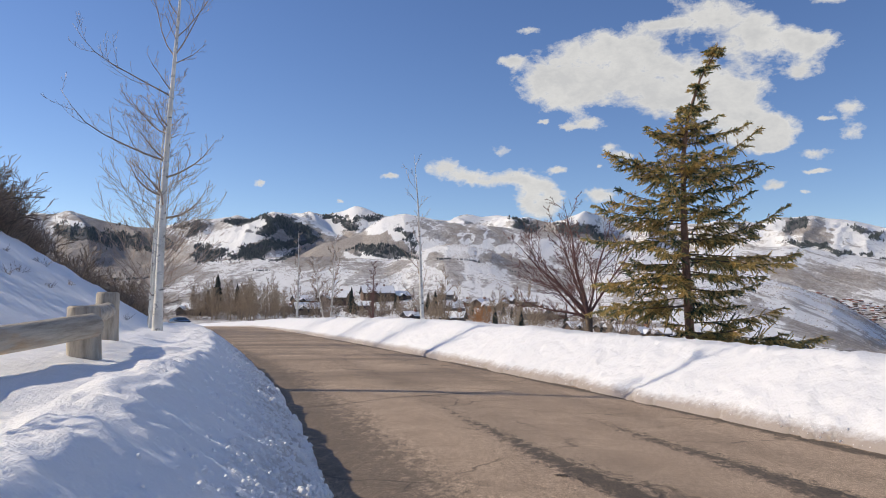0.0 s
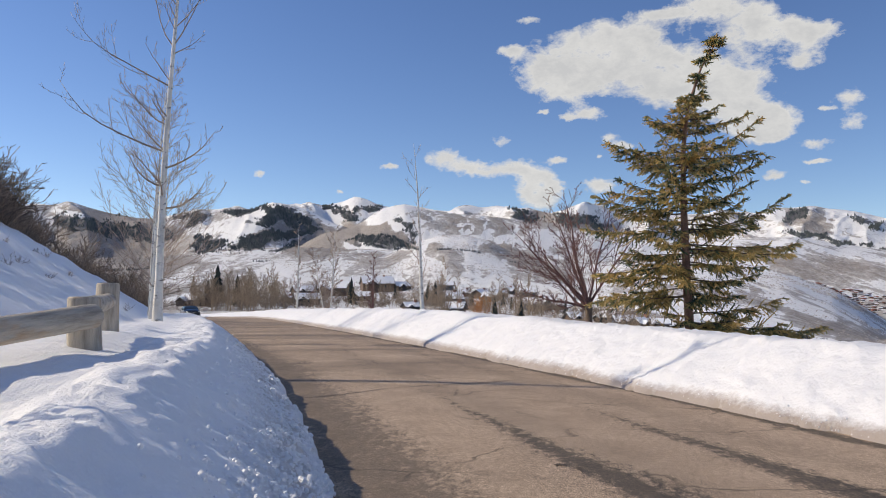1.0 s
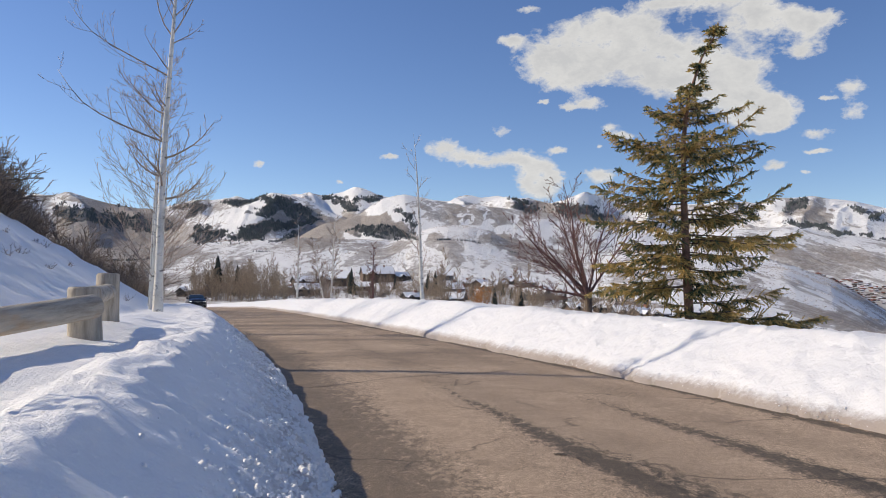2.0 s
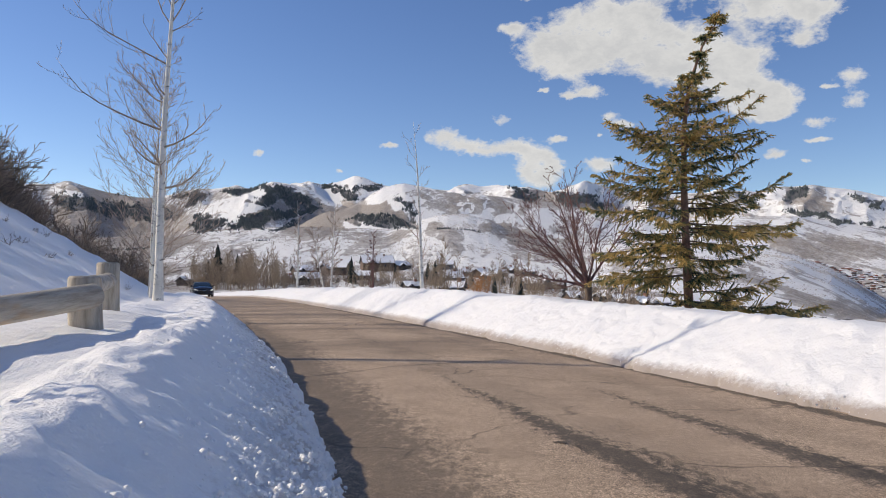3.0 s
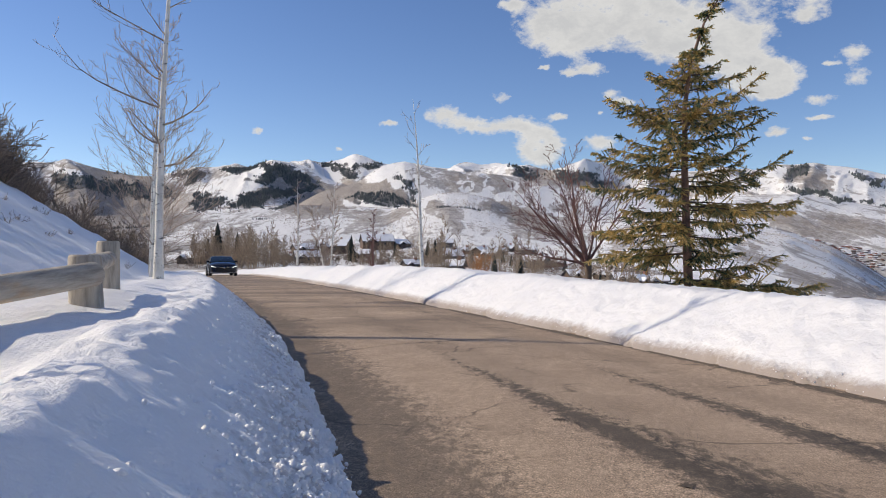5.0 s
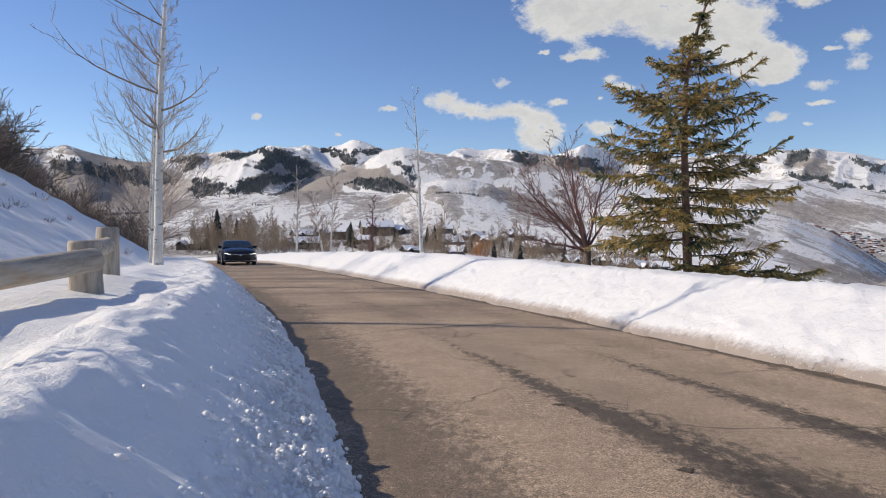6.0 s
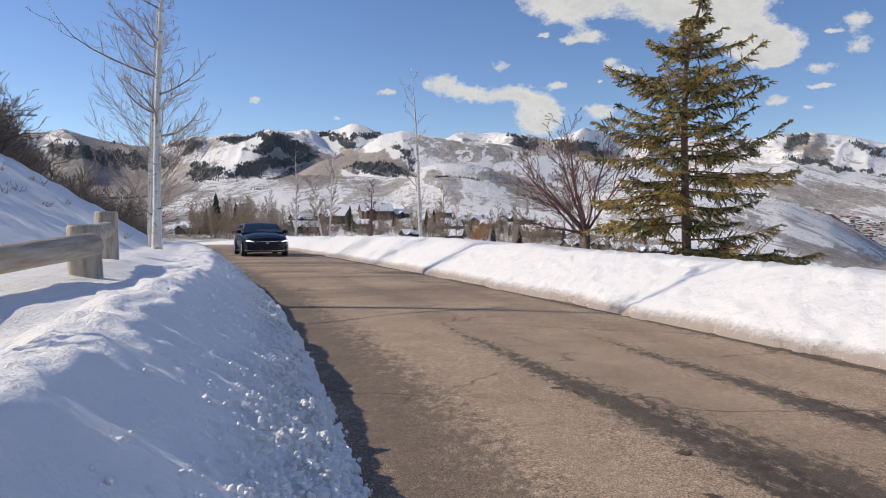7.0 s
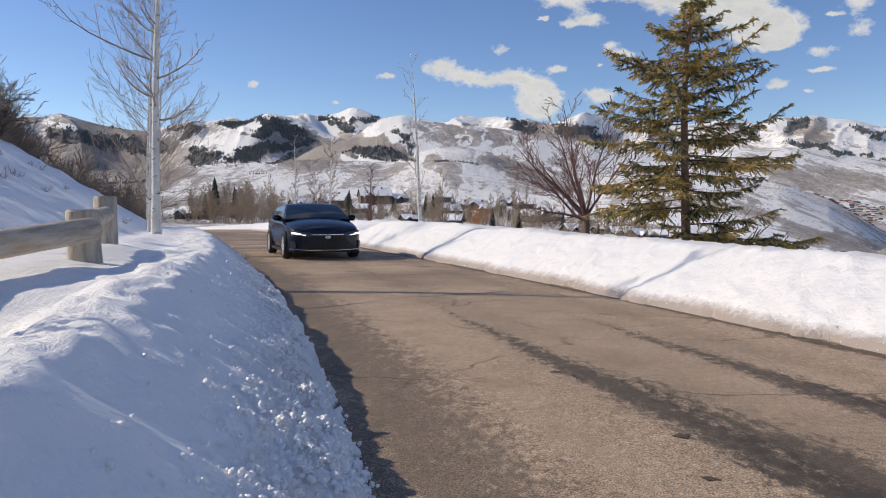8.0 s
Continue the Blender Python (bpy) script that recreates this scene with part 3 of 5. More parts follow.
def grow(V, F, rng, start, way, length, r, depth, lift=0.25, wob=0.16, kids=7, spread=0.8, thin=0.45, sides=4, least=0.003):
    """A bare branch with its side branches and twigs."""
    steps = 6 if depth > 0 else 4
    p, d, pts, radii = Vector(start), Vector(way).normalized(), [Vector(start)], [r]
    for i in range(steps):
        d = (d + Vector((rng.uniform(-wob, wob), rng.uniform(-wob, wob), rng.uniform(-wob, wob) + lift / steps))).normalized()
        p = p + d * length / steps
        pts.append(p.copy()), radii.append(max(least, r * (1 - 0.85 * (i + 1) / steps)))
    tube(V, F, pts, radii, sides if depth > 0 else 3)
    if depth == 0:
        return
    for k in range(kids):
        u = 0.15 + 0.83 * (k + rng.random()) / kids
        i = min(int(u * steps), steps - 1)
        q = pts[i].lerp(pts[i + 1], u * steps - i)
        t = (pts[i + 1] - pts[i]).normalized()
        side = Vector((rng.gauss(0, 1), rng.gauss(0, 1), rng.gauss(0.15, 0.7)))
        side = (side - t * side.dot(t)).normalized()
        grow(V, F, rng, q, t + side * spread * rng.uniform(0.7, 1.2), length * thin * (1.15 - 0.6 * u) * rng.uniform(0.7, 1.2), max(least, radii[i] * 0.5), depth - 1, lift, wob, max(3, kids - 2), spread, thin, sides, least)


def path_tube(pts, radii, sides=8):
    V, F = [], []
    tube(V, F, pts, radii, sides)
    return V, F


def aspen_bark():
    m, n, l, b = material("aspen_bark", 0.75)
    v = coords(n, l, (1, 1, 2.0))
    pale = ramp(n, l, noise_tex(n, l, coords(n, l), 3, 5), (0.3, (0.60, 0.57, 0.50)), (0.7, (0.84, 0.81, 0.74)))
    eyes = ramp(n, l, noise_tex(n, l, v, 4.0, 6, 0.75), (0.56, (0, 0, 0)), (0.64, (1, 1, 1)))
    c = mix(n, l, maths(n, l, "MULTIPLY", eyes, 0.9), pale, (0.05, 0.045, 0.04))
    l.new(c, b.inputs["Base Color"])
    bump(n, l, b, noise_tex(n, l, v, 30, 4), 0.4, 0.01)
    return m


ASPEN = aspen_bark()
TWIG_PALE = varied("pale_twig_bark", (0.25, 0.185, 0.145), (0.48, 0.375, 0.30), 5, 0.8)
TWIG_BROWN = varied("brown_twig_bark", (0.15, 0.115, 0.09), (0.31, 0.24, 0.19), 3, 0.85, island=True)
TWIG_VALLEY = varied("valley_twig_bark", (0.21, 0.155, 0.11), (0.42, 0.32, 0.225), 0.6, 0.85, island=True)
TWIG_RED = varied("reddish_twig_bark", (0.10, 0.05, 0.042), (0.25, 0.12, 0.10), 4, 0.75)
BARK_DARK = varied("rough_dark_bark", (0.06, 0.045, 0.035), (0.20, 0.14, 0.10), 8, 0.9, relief=0.6, dist=0.02, stretch=(1, 1, 0.4))


def plant(name, at, label, category, group="", kind=""):
    ob = new(name)
    ob.location = at
    return tagged(ob, label, category, group, kind)


def bare_tree(name, seed, at, height, r, label, bark, twig, group="", lean=(0, 0), kids=16, first=0.2, reach=0.32, lift=0.5, depth=2, sub=6, least=0.004, limbs=()):
    """A leafless tree: trunk, a few named limbs, and a crown of finer branches."""
    rng = random.Random(seed)
    tree = plant(name, at, label, "tree", group)
    pts, rad = [], []
    for i in range(13):
        u = i / 12
        pts.append(Vector((lean[0] * u + 0.02 * height * 0.3 * math.sin(5 * u + seed), lean[1] * u + 0.02 * height * 0.2 * math.sin(4 * u + 2 * seed), height * u)))
        rad.append(max(0.006, r * (1.25 if i == 0 else 1.0) * (1 - u) ** 0.85))
    V, F = path_tube([pts[0] - Vector((0, 0, 0.5))] + pts, [rad[0]] + rad, 9)
    part("trunk", mesh_from("trunk", V, F, bark), None, tree)

    def on(z):
        i = min(int(z / height * 12), 11)
        return pts[i].lerp(pts[i + 1], z / height * 12 - i), rad[i]
    for z, dx, dy, dz, length in limbs:
        V, F = [], []
        p, rr = on(z)
        grow(V, F, rng, p, (dx, dy, dz), length * 1.04, rr * 0.38, 2, 1.2, 0.15, 7, 1.15, 0.34, 5, least)
        part("branch", mesh_from("branch", V, F, twig), None, tree)
    V, F = [], []
    for k in range(kids):
        u = first + (0.97 - first) * (k + rng.random() * 0.8) / kids
        p, rr = on(u * height)
        a = rng.uniform(0, 2 * math.pi)
        grow(V, F, rng, p, (math.cos(a), math.sin(a), lift * rng.uniform(0.5, 1.4)), height * reach * (1.15 - 0.8 * u) * rng.uniform(0.7, 1.15), max(least, rr * 0.35), depth, 0.3, 0.14, sub, 0.8, 0.42, 4, least)
    part("crown", mesh_from("crown", V, F, twig), None, tree)
    return tree

def bank_z(x, y):
    """Height of the snow beside the road, found by a ray from above."""
    hits = []
    for ob in (snow_left, snow_right):
        ok, p, _, _ = ob.ray_cast(Vector((x, y, 60)), Vector((0, 0, -1)))
        if ok:
            hits.append(p.z)
    return max(hits) if hits else land_at(x, y)


bpy.context.view_layer.update()

# the large aspen by the fence, with its main limbs
bare_tree("aspen_tree", 3, (-7.57, 20.0, bank_z(-7.57, 20.0)), 11.8, 0.118, "tall leafless aspen with pale scarred bark in the snow", ASPEN, TWIG_PALE,
                      lean=(0.34, 0.1), kids=13, first=0.24, reach=0.13, depth=2, sub=4, least=0.0042, lift=0.8,
                      limbs=[(4.55, -1.0, -0.1, 0.22, 3.7), (5.3, -1.0, 0.25, 0.30, 1.9), (6.35, -1.0, 0.0, 0.28, 3.6), (7.45, -0.75, 0.1, 0.55, 2.7), (7.5, 1.0, 0.0, 0.75, 2.1), (8.0, 0.8, 0.1, 0.75, 2.3),
                             (4.1, 0.9, 0.3, 0.25, 1.7), (3.0, 0.9, 0.3, 0.05, 1.5), (3.6, -0.9, 0.2, 0.05, 1.5), (8.6, -0.6, 0, 0.7, 1.8), (9.1, 0.6, 0.1, 0.8, 1.7)])
for k, (x, y, h, r) in enumerate([(-9.75, 25.0, 8.6, 0.06), (-12.1, 31.0, 9.5, 0.07), (-14.6, 38.5, 8.0, 0.08)]):
    bare_tree("aspen_tree", 20 + k, (x, y, bank_z(x, y)), h, r, "slender leafless aspen behind the larger one", ASPEN, TWIG_PALE, "aspens along the road",
              lean=(0.45, 0), kids=30, first=0.10, reach=0.36, depth=2, sub=6, least=0.0055, lift=0.8)
# trees further along the hillside that lay their shadows over the road
for k, (x, y, h) in enumerate([(-10.4, 12.4, 7.0)]):
    bare_tree("aspen_tree", 40 + k, (x, y, bank_z(x, y)), h, 0.15, "leafless aspen on the snowy hillside", ASPEN, TWIG_PALE, "aspens along the road", kids=7, first=0.45, reach=0.16, least=0.009)

# thin trees beyond the outer bank
def beyond(px_az, dist):
    x, y = dist * math.sin(radians(px_az)), dist * math.cos(radians(px_az))
    return (x, y, bank_z(x, y))


def far_tree(seed, az, dist, top_el, r, label, bark, twig, **kw):
    at = beyond(az, dist)
    return bare_tree("bare_tree", seed, at, EYE + dist * math.tan(radians(top_el)) - at[2], r, label, bark, twig, "leafless trees beyond the road", **kw)


far_tree(61, -1.42, 40, 12.0, 0.12, "thin young aspen behind the snow bank", ASPEN, TWIG_PALE, kids=13, first=0.15, reach=0.22, lift=0.9, depth=1, sub=4, least=0.009, lean=(-0.6, 0))
far_tree(62, -10.95, 60, 6.0, 0.10, "thin straight leafless aspen", ASPEN, TWIG_PALE, kids=20, first=0.2, reach=0.12, lift=1.1, least=0.012)
far_tree(63, -8.6, 62, 5.7, 0.09, "leafless aspen with several stems", ASPEN, TWIG_PALE, kids=24, first=0.1, reach=0.2, lift=1.2, least=0.012, lean=(0.5, 0))
far_tree(64, -8.9, 63, 4.0, 0.09, "leafless aspen with several stems", ASPEN, TWIG_PALE, kids=26, first=0.1, reach=0.3, lift=1.0, least=0.012, lean=(-1.0, 0))
far_tree(65, -5.3, 55, 3.8, 0.10, "small reddish leafless tree", TWIG_RED, TWIG_RED, kids=24, first=0.2, reach=0.18, lift=1.2, least=0.012)


def crabapple():
    at = beyond(11.0, 22)
    tree = plant("crabapple_tree", at, "spreading leafless crabapple with reddish-brown branches", "tree")
    rng = random.Random(5)
    V, F = path_tube([(0, 0, -0.6), (0, 0, 0), (-0.03, 0, 0.55), (-0.03, 0, 1.15)], [0.13, 0.12, 0.11, 0.10], 9)
    part("trunk", mesh_from("trunk", V, F, BARK_DARK), None, tree)
    for dx, dy, dz, z, length in [(-1, 0.1, 0.75, 0.55, 2.3), (-0.75, 0.3, 1.1, 0.75, 2.7), (-0.2, -0.2, 1.3, 0.8, 2.9), (0.25, 0.2, 1.2, 0.75, 2.8), (0.7, 0.0, 1.0, 0.7, 2.3), (0.2, 0.9, 1.0, 0.6, 2.2), (-0.3, -0.9, 1.0, 0.6, 2.0), (-1.0, -0.3, 0.45, 0.6, 2.0), (-0.5, 0.1, 1.25, 0.7, 2.7), (-0.9, -0.1, 0.95, 0.65, 2.5)]:
        V, F = [], []
        grow(V, F, rng, (-0.03, 0, z + 0.35), (dx * (1.35 if dx < 0 else 1.05), dy, dz), length * 1.1, 0.05, 3, 0.25, 0.17, 8, 0.8, 0.44, 3, 0.0058)
        part("branch", mesh_from("branch", V, F, TWIG_RED), None, tree)
    return tree


crabapple()


# ---- the spruce ----
def needle_material():
    m, n, l, b = material("spruce_needles", 0.65, 0, 0.3)
    g = n.new("ShaderNodeNewGeometry")
    patch = noise_tex(n, l, coords(n, l), 1.1, 3)
    f = maths(n, l, "ADD", maths(n, l, "MULTIPLY", g.outputs["Random Per Island"], 0.42), maths(n, l, "MULTIPLY", patch, 0.75))
    l.new(ramp(n, l, f, (0.35, (0.055, 0.09, 0.06)), (0.48, (0.21, 0.235, 0.115)), (0.66, (0.64, 0.46, 0.18))), b.inputs["Base Color"])
    thin, both, out = n.new("ShaderNodeBsdfTranslucent"), n.new("ShaderNodeMixShader"), n["Material Output"]
    l.new(b.inputs["Base Color"].links[0].from_socket, thin.inputs["Color"])
    both.inputs[0].default_value = 0.45
    l.new(b.outputs[0], both.inputs[1]), l.new(thin.outputs[0], both.inputs[2])
    l.new(both.outputs[0], out.inputs["Surface"])
    return m


NEEDLES = needle_material()
BARK_SPRUCE = varied("reddish_flaky_bark", (0.13, 0.075, 0.05), (0.34, 0.20, 0.14), 9, 0.9, relief=0.6, dist=0.02, stretch=(1, 1, 0.4))


def needled_twig(V, F, rng, p, d, length, fat):
    """A twig thick with needles: a ragged brush of thin blades joined at its stem."""
    d = d.normalized()
    a = d.orthogonal().normalized()
    b = d.cross(a)
    base = len(V)
    n = max(5, int(length / 0.028))
    V.append(p), V.append(p + d * length)
    for i in range(n):
        u = (i + 0.5) / n
        w = rng.uniform(0, 2 * math.pi)
        out = a * math.cos(w) + b * math.sin(w)
        q = p + d * length * u
        k = len(V)
        tip = q + (out * 1.0 + d * 0.9) * fat * rng.uniform(0.7, 1.2) * (1.1 - 0.5 * u)
        side = out.cross(d) * 0.013
        V.append(q - side), V.append(q + side), V.append(tip)
        F.append((k, k + 1, k + 2))
        F.append((base, k, base + 1))


def spruce():
    at = beyond(18.15, 17.8)
    tree = plant("spruce_tree", (at[0], at[1], at[2] - 0.05), "weathered spruce with green and yellowed needles and a bent tip", "tree")
    rng = random.Random(11)
    H = 7.35
    line = [(0, 0, -0.5), (0, 0, 0), (-0.06, 0, 1.5), (-0.10, 0, 3.2), (-0.09, 0, 4.6), (0.05, 0, 5.6), (0.36, 0, 6.5), (0.66, 0, 7.0), (0.78, 0, H)]
    rad = [0.12, 0.11, 0.095, 0.075, 0.055, 0.04, 0.025, 0.015, 0.006]
    V, F = path_tube(line, rad, 9)
    part("trunk", mesh_from("trunk", V, F, BARK_SPRUCE), None, tree)
    zs = [p[2] for p in line]

    def stem(z):
        return Vector((float(np.interp(z, zs, [p[0] for p in line])), 0, z))
    # whorls: height, reach to the left, reach to the right
    whorls = [(0.35, 1.0, 3.1), (0.75, 1.3, 2.6), (1.15, 2.0, 1.7), (1.55, 2.1, 1.4), (1.95, 1.9, 1.6), (2.35, 2.0, 2.5), (2.75, 2.2, 2.2), (3.1, 1.9, 1.5), (3.5, 1.6, 1.6), (3.85, 1.2, 1.9), (4.2, 1.7, 1.6),
              (4.55, 1.5, 1.7), (4.95, 0.8, 0.9), (5.2, 0.85, 1.35), (5.55, 0.5, 0.6), (5.8, 0.28, 0.3), (6.2, 0.08, 0.12), (6.7, 0.12, 0.2), (7.0, 0.12, 0.14), (7.2, 0.10, 0.12)]
    arms = [(0.45, 2, 3.1), (0.7, -12, 2.7), (0.9, 8, 2.2), (2.45, 4, 2.7), (2.7, -8, 2.2), (2.75, 178, 2.25), (1.3, 172, 2.1), (1.7, 190, 2.15), (3.8, 3, 1.9), (4.2, 183, 1.75), (4.2, -6, 1.65), (4.5, 2, 1.8),
            (4.55, 176, 1.55), (5.15, 0, 1.4), (5.2, 182, 0.9), (3.5, 185, 1.7), (3.2, 175, 2.0), (2.0, 184, 2.0), (3.25, -4, 1.5), (1.6, 5, 1.6), (2.0, -5, 1.7)]
    between = [((a[0] + b[0]) / 2, 0.30 * (a[1] + b[1]), 0.30 * (a[2] + b[2])) for a, b in zip(whorls, whorls[1:]) if a[0] < 5.6]
    def boughs(step, z0, left, right):
        """Bearing, reach and height of the limbs of one whorl."""
        if step < len(arms):
            return [(radians(left), right, z0)]
        count = (5 if step < len(arms) + len(whorls) else 2) if z0 < 5.2 else 5
        turn, made = rng.uniform(0, 6.28), []
        for k in range(count):
            w = turn + 2 * math.pi * (k + rng.uniform(-0.25, 0.25)) / count
            c = math.cos(w)
            reach = (right if c > 0 else left) * (0.55 + 0.40 * abs(c)) * rng.uniform(0.66, 1.1)
            if rng.random() > 0.15:
                made.append((w, reach, max(0.3, z0 + rng.uniform(-0.14, 0.14))))
        return made

    for step, (z0, left, right) in enumerate(arms + whorls + between):
        for w, reach, z in boughs(step, z0, left, right):
            p0 = stem(z)
            out = Vector((math.cos(w), math.sin(w), 0))
            droop = rng.uniform(-0.05, 0.16) if z0 > 2.5 else rng.uniform(0.05, 0.2)
            pts = []
            for i in range(7):
                u = i / 6
                pts.append(p0 + out * reach * u + Vector((0, 0, reach * ((0.12 - droop) * u - droop * u * u + 0.17 * u ** 3 + max(0, min(1, (z0 - 3.0) / 1.2)) * 0.12 * u * u))))
            V, F = path_tube(pts, [max(0.004, 0.022 * (1 - 0.85 * i / 6)) for i in range(7)], 4)
            limb = part("limb", mesh_from("limb", V, F, BARK_DARK), None, tree)
            V, F = [], []
            n = max(4, int(reach / 0.10))
            for j in range(n):
                u = 0.16 + 0.84 * (j + rng.random()) / n
                i = min(int(u * 6), 5)
                q = pts[i].lerp(pts[i + 1], u * 6 - i)
                t = (pts[i + 1] - pts[i]).normalized()
                side = t.cross(Vector((0, 0, 1))).normalized() * (1 if j % 2 else -1)
                ln = (0.14 + 0.22 * reach * (1.02 - u)) * rng.uniform(0.5, 1.4)
                d = t * rng.uniform(0.4, 0.8) + side * rng.uniform(0.3, 1.0) + Vector((0, 0, rng.uniform(-0.5, 0.12)))
                needled_twig(V, F, rng, q, d, ln, 0.065)
                for s2, far in ((-1, 0.3), (1, 0.35), (-1, 0.7), (1, 0.6)):
                    mid = q + d.normalized() * ln * far
                    needled_twig(V, F, rng, mid, d.normalized() + d.cross(Vector((0, 0, 1))).normalized() * 0.8 * s2 + Vector((0, 0, rng.uniform(-0.7, 0.12))), ln * (0.75 - 0.5 * far) + 0.05, 0.06)
                for lift, chance in ((-0.9, 0.75), (-0.9, 0.35), (0.6, 0.2)):
                    if rng.random() < chance:
                        needled_twig(V, F, rng, q, t * rng.uniform(0.2, 0.7) + side * rng.uniform(-0.6, 0.6) + Vector((0, 0, lift)), ln * rng.uniform(0.5, 1.0), 0.065)
            needled_twig(V, F, rng, pts[5], pts[6] - pts[4], 0.24 * reach / 1.5 + 0.08, 0.05)
            part("needle_spray", mesh_from("needle_spray", V, F, NEEDLES, False), None, limb)
    V, F = [], []
    for i in range(16):
        z = rng.uniform(5.4, H - 0.05)
        needled_twig(V, F, rng, stem(z), Vector((rng.gauss(0, 1), rng.gauss(0, 1), 0.9)), rng.uniform(0.06, 0.12), 0.035)
    part("needle_spray", mesh_from("needle_spray", V, F, NEEDLES, False), None, tree)
    return tree


spruce()

# ---- log fence ----
def log_wood():
    m, n, l, b = material("weathered_log", 0.8)
    v = coords(n, l, (5, 5, 0.8))
    c = ramp(n, l, noise_tex(n, l, v, 3.5, 6, 0.65), (0.25, (0.20, 0.165, 0.13)), (0.5, (0.44, 0.39, 0.32)), (0.75, (0.62, 0.54, 0.43)))
    warm = ramp(n, l, noise_tex(n, l, coords(n, l, (1, 1, 0.5)), 3.0, 4), (0.55, (0, 0, 0)), (0.68, (1, 1, 1)))
    c = mix(n, l, maths(n, l, "MULTIPLY", warm, 0.7), c, (0.50, 0.29, 0.13))
    l.new(c, b.inputs["Base Color"])
    bump(n, l, b, noise_tex(n, l, v, 12, 5), 0.6, 0.015)
    return m


LOG = log_wood()
LOG_END = varied("sawn_log_end", (0.36, 0.32, 0.26), (0.58, 0.53, 0.45), 14, 0.85)


def log_mesh(length, r0, r1, seed, sides=20, rounded=0.02):
    """A slightly crooked log along z, with eased ends."""
    bm = bmesh.new()
    rows = [(0, 0.90), (rounded, 1.0)] + [(length * k / 7, 1.0) for k in range(1, 7)] + [(length - rounded, 1.0), (length, 0.90)]
    rings = []
    for z, k in rows:
        u = z / length
        cx, cy = 0.018 * math.sin(3 * u + seed), 0.015 * math.cos(4 * u + seed)
        ring = []
        for i in range(sides):
            w = 2 * math.pi * i / sides
            r = (r0 + (r1 - r0) * u) * k * (1 + 0.05 * noise.noise(Vector((math.cos(w) * 1.3, math.sin(w) * 1.3, z * 1.5 + seed * 7))))
            ring.append(bm.verts.new((cx + r * math.cos(w), cy + r * math.sin(w), z)))
        rings.append(ring)
    for a, b in zip(rings, rings[1:]):
        for i in range(sides):
            bm.faces.new((a[i], a[(i + 1) % sides], b[(i + 1) % sides], b[i]))
    for ring, flip in ((rings[0], True), (rings[-1], False)):
        bm.faces.new(ring[::-1] if flip else ring)
    return bm


def end_cap(r, z, seed):
    bm = bmesh.new()
    bmesh.ops.create_circle(bm, cap_ends=True, radius=r, segments=20)
    bmesh.ops.translate(bm, verts=bm.verts, vec=(0.018 * math.sin(3 + seed), 0.015 * math.cos(4 + seed), z))
    return bm


def along(a, b):
    a, b = Vector(a), Vector(b)
    return Matrix.Translation(a) @ (b - a).to_track_quat("Z", "Y").to_matrix().to_4x4()


def fence():
    f = plant("log_fence", (-2.72, 5.75, 0.4), "low fence of thick weathered logs half buried in snow", "fence")
    o = Vector(f.location)
    for k, (x, y, z0, z1, r) in enumerate([(-2.74, 5.78, 0.35, 1.115, 0.122), (-3.86, 8.7, 0.3, 1.29, 0.125), (-3.45, 2.6, 0.2, 1.05, 0.12)]):
        p = part("post", log_mesh(z1 - z0, r * 1.04, r, k + 1), LOG, f, smooth=True, at=Matrix.Translation(Vector((x, y, z0)) - o))
        part("post_top", end_cap(r * 0.86, z1 - z0 + 0.004, k + 1), LOG_END, p)
    for k, (a, b, r) in enumerate([((-3.36, 2.5, 0.63), (-2.60, 5.66, 0.985), 0.092), ((-2.78, 5.85, 1.0), (-3.84, 8.66, 1.10), 0.088)]):
        a, b = Vector(a), Vector(b)
        part("rail", log_mesh((b - a).length, r * 1.08, r, 5 + k), LOG, f, smooth=True, at=along(a - o, b - o))


fence()


# ---- brush on the hillside ----
def shrub_mesh(seed, height, stems):
    rng = random.Random(seed)
    V, F = [], []
    for k in range(stems):
        a, w = rng.uniform(0, 6.28), rng.uniform(0.2, 1.0)
        grow(V, F, rng, (rng.uniform(-0.3, 0.3), rng.uniform(-0.3, 0.3), -0.15), (math.cos(a) * w, math.sin(a) * w, 1), height * rng.uniform(0.6, 1.1), 0.024, 2, 0.2, 0.22, 4, 0.85, 0.55, 3, 0.0125)
    return mesh_from("thicket", V, F, TWIG_BROWN)


shrubs = [shrub_mesh(70 + k, h, s) for k, (h, s) in enumerate([(1.7, 15), (2.3, 14), (1.3, 15)])]
rng = random.Random(77)
spots = []
for k in range(56):          # along the top edge of the snowy slope
    s = rng.uniform(30, 62) + k * 0.12
    spots.append((s, -rng.uniform(13.2, 16.5), rng.uniform(0.9, 1.35)))
for k in range(66):          # thick brush further on
    s = rng.uniform(40, 95)
    spots.append((s, -rng.uniform(5.5 if s > 66 else 13.0, 19), rng.uniform(0.9, 1.5)))
for k in range(38):          # down to the aspens
    s = rng.uniform(64, 98)
    spots.append((s, -rng.uniform(4.5, 13), rng.uniform(1.2, 1.8)))
for k in range(10):
    spots.append((rng.uniform(40, 50), -rng.uniform(13.0, 15), 1.4))
for s, o, size in spots:
    x, y = (float(c) for c in beside(s, o))
    bush = plant("bare_shrub", (x, y, bank_z(x, y)), "dense leafless brown scrub oak on the snowy hillside", "shrub", "scrub on the hillside")
    part("thicket", shrubs[rng.randrange(3)], None, bush)
    bush.rotation_euler.z = rng.uniform(0, 6.28)
    bush.scale = (size,) * 3

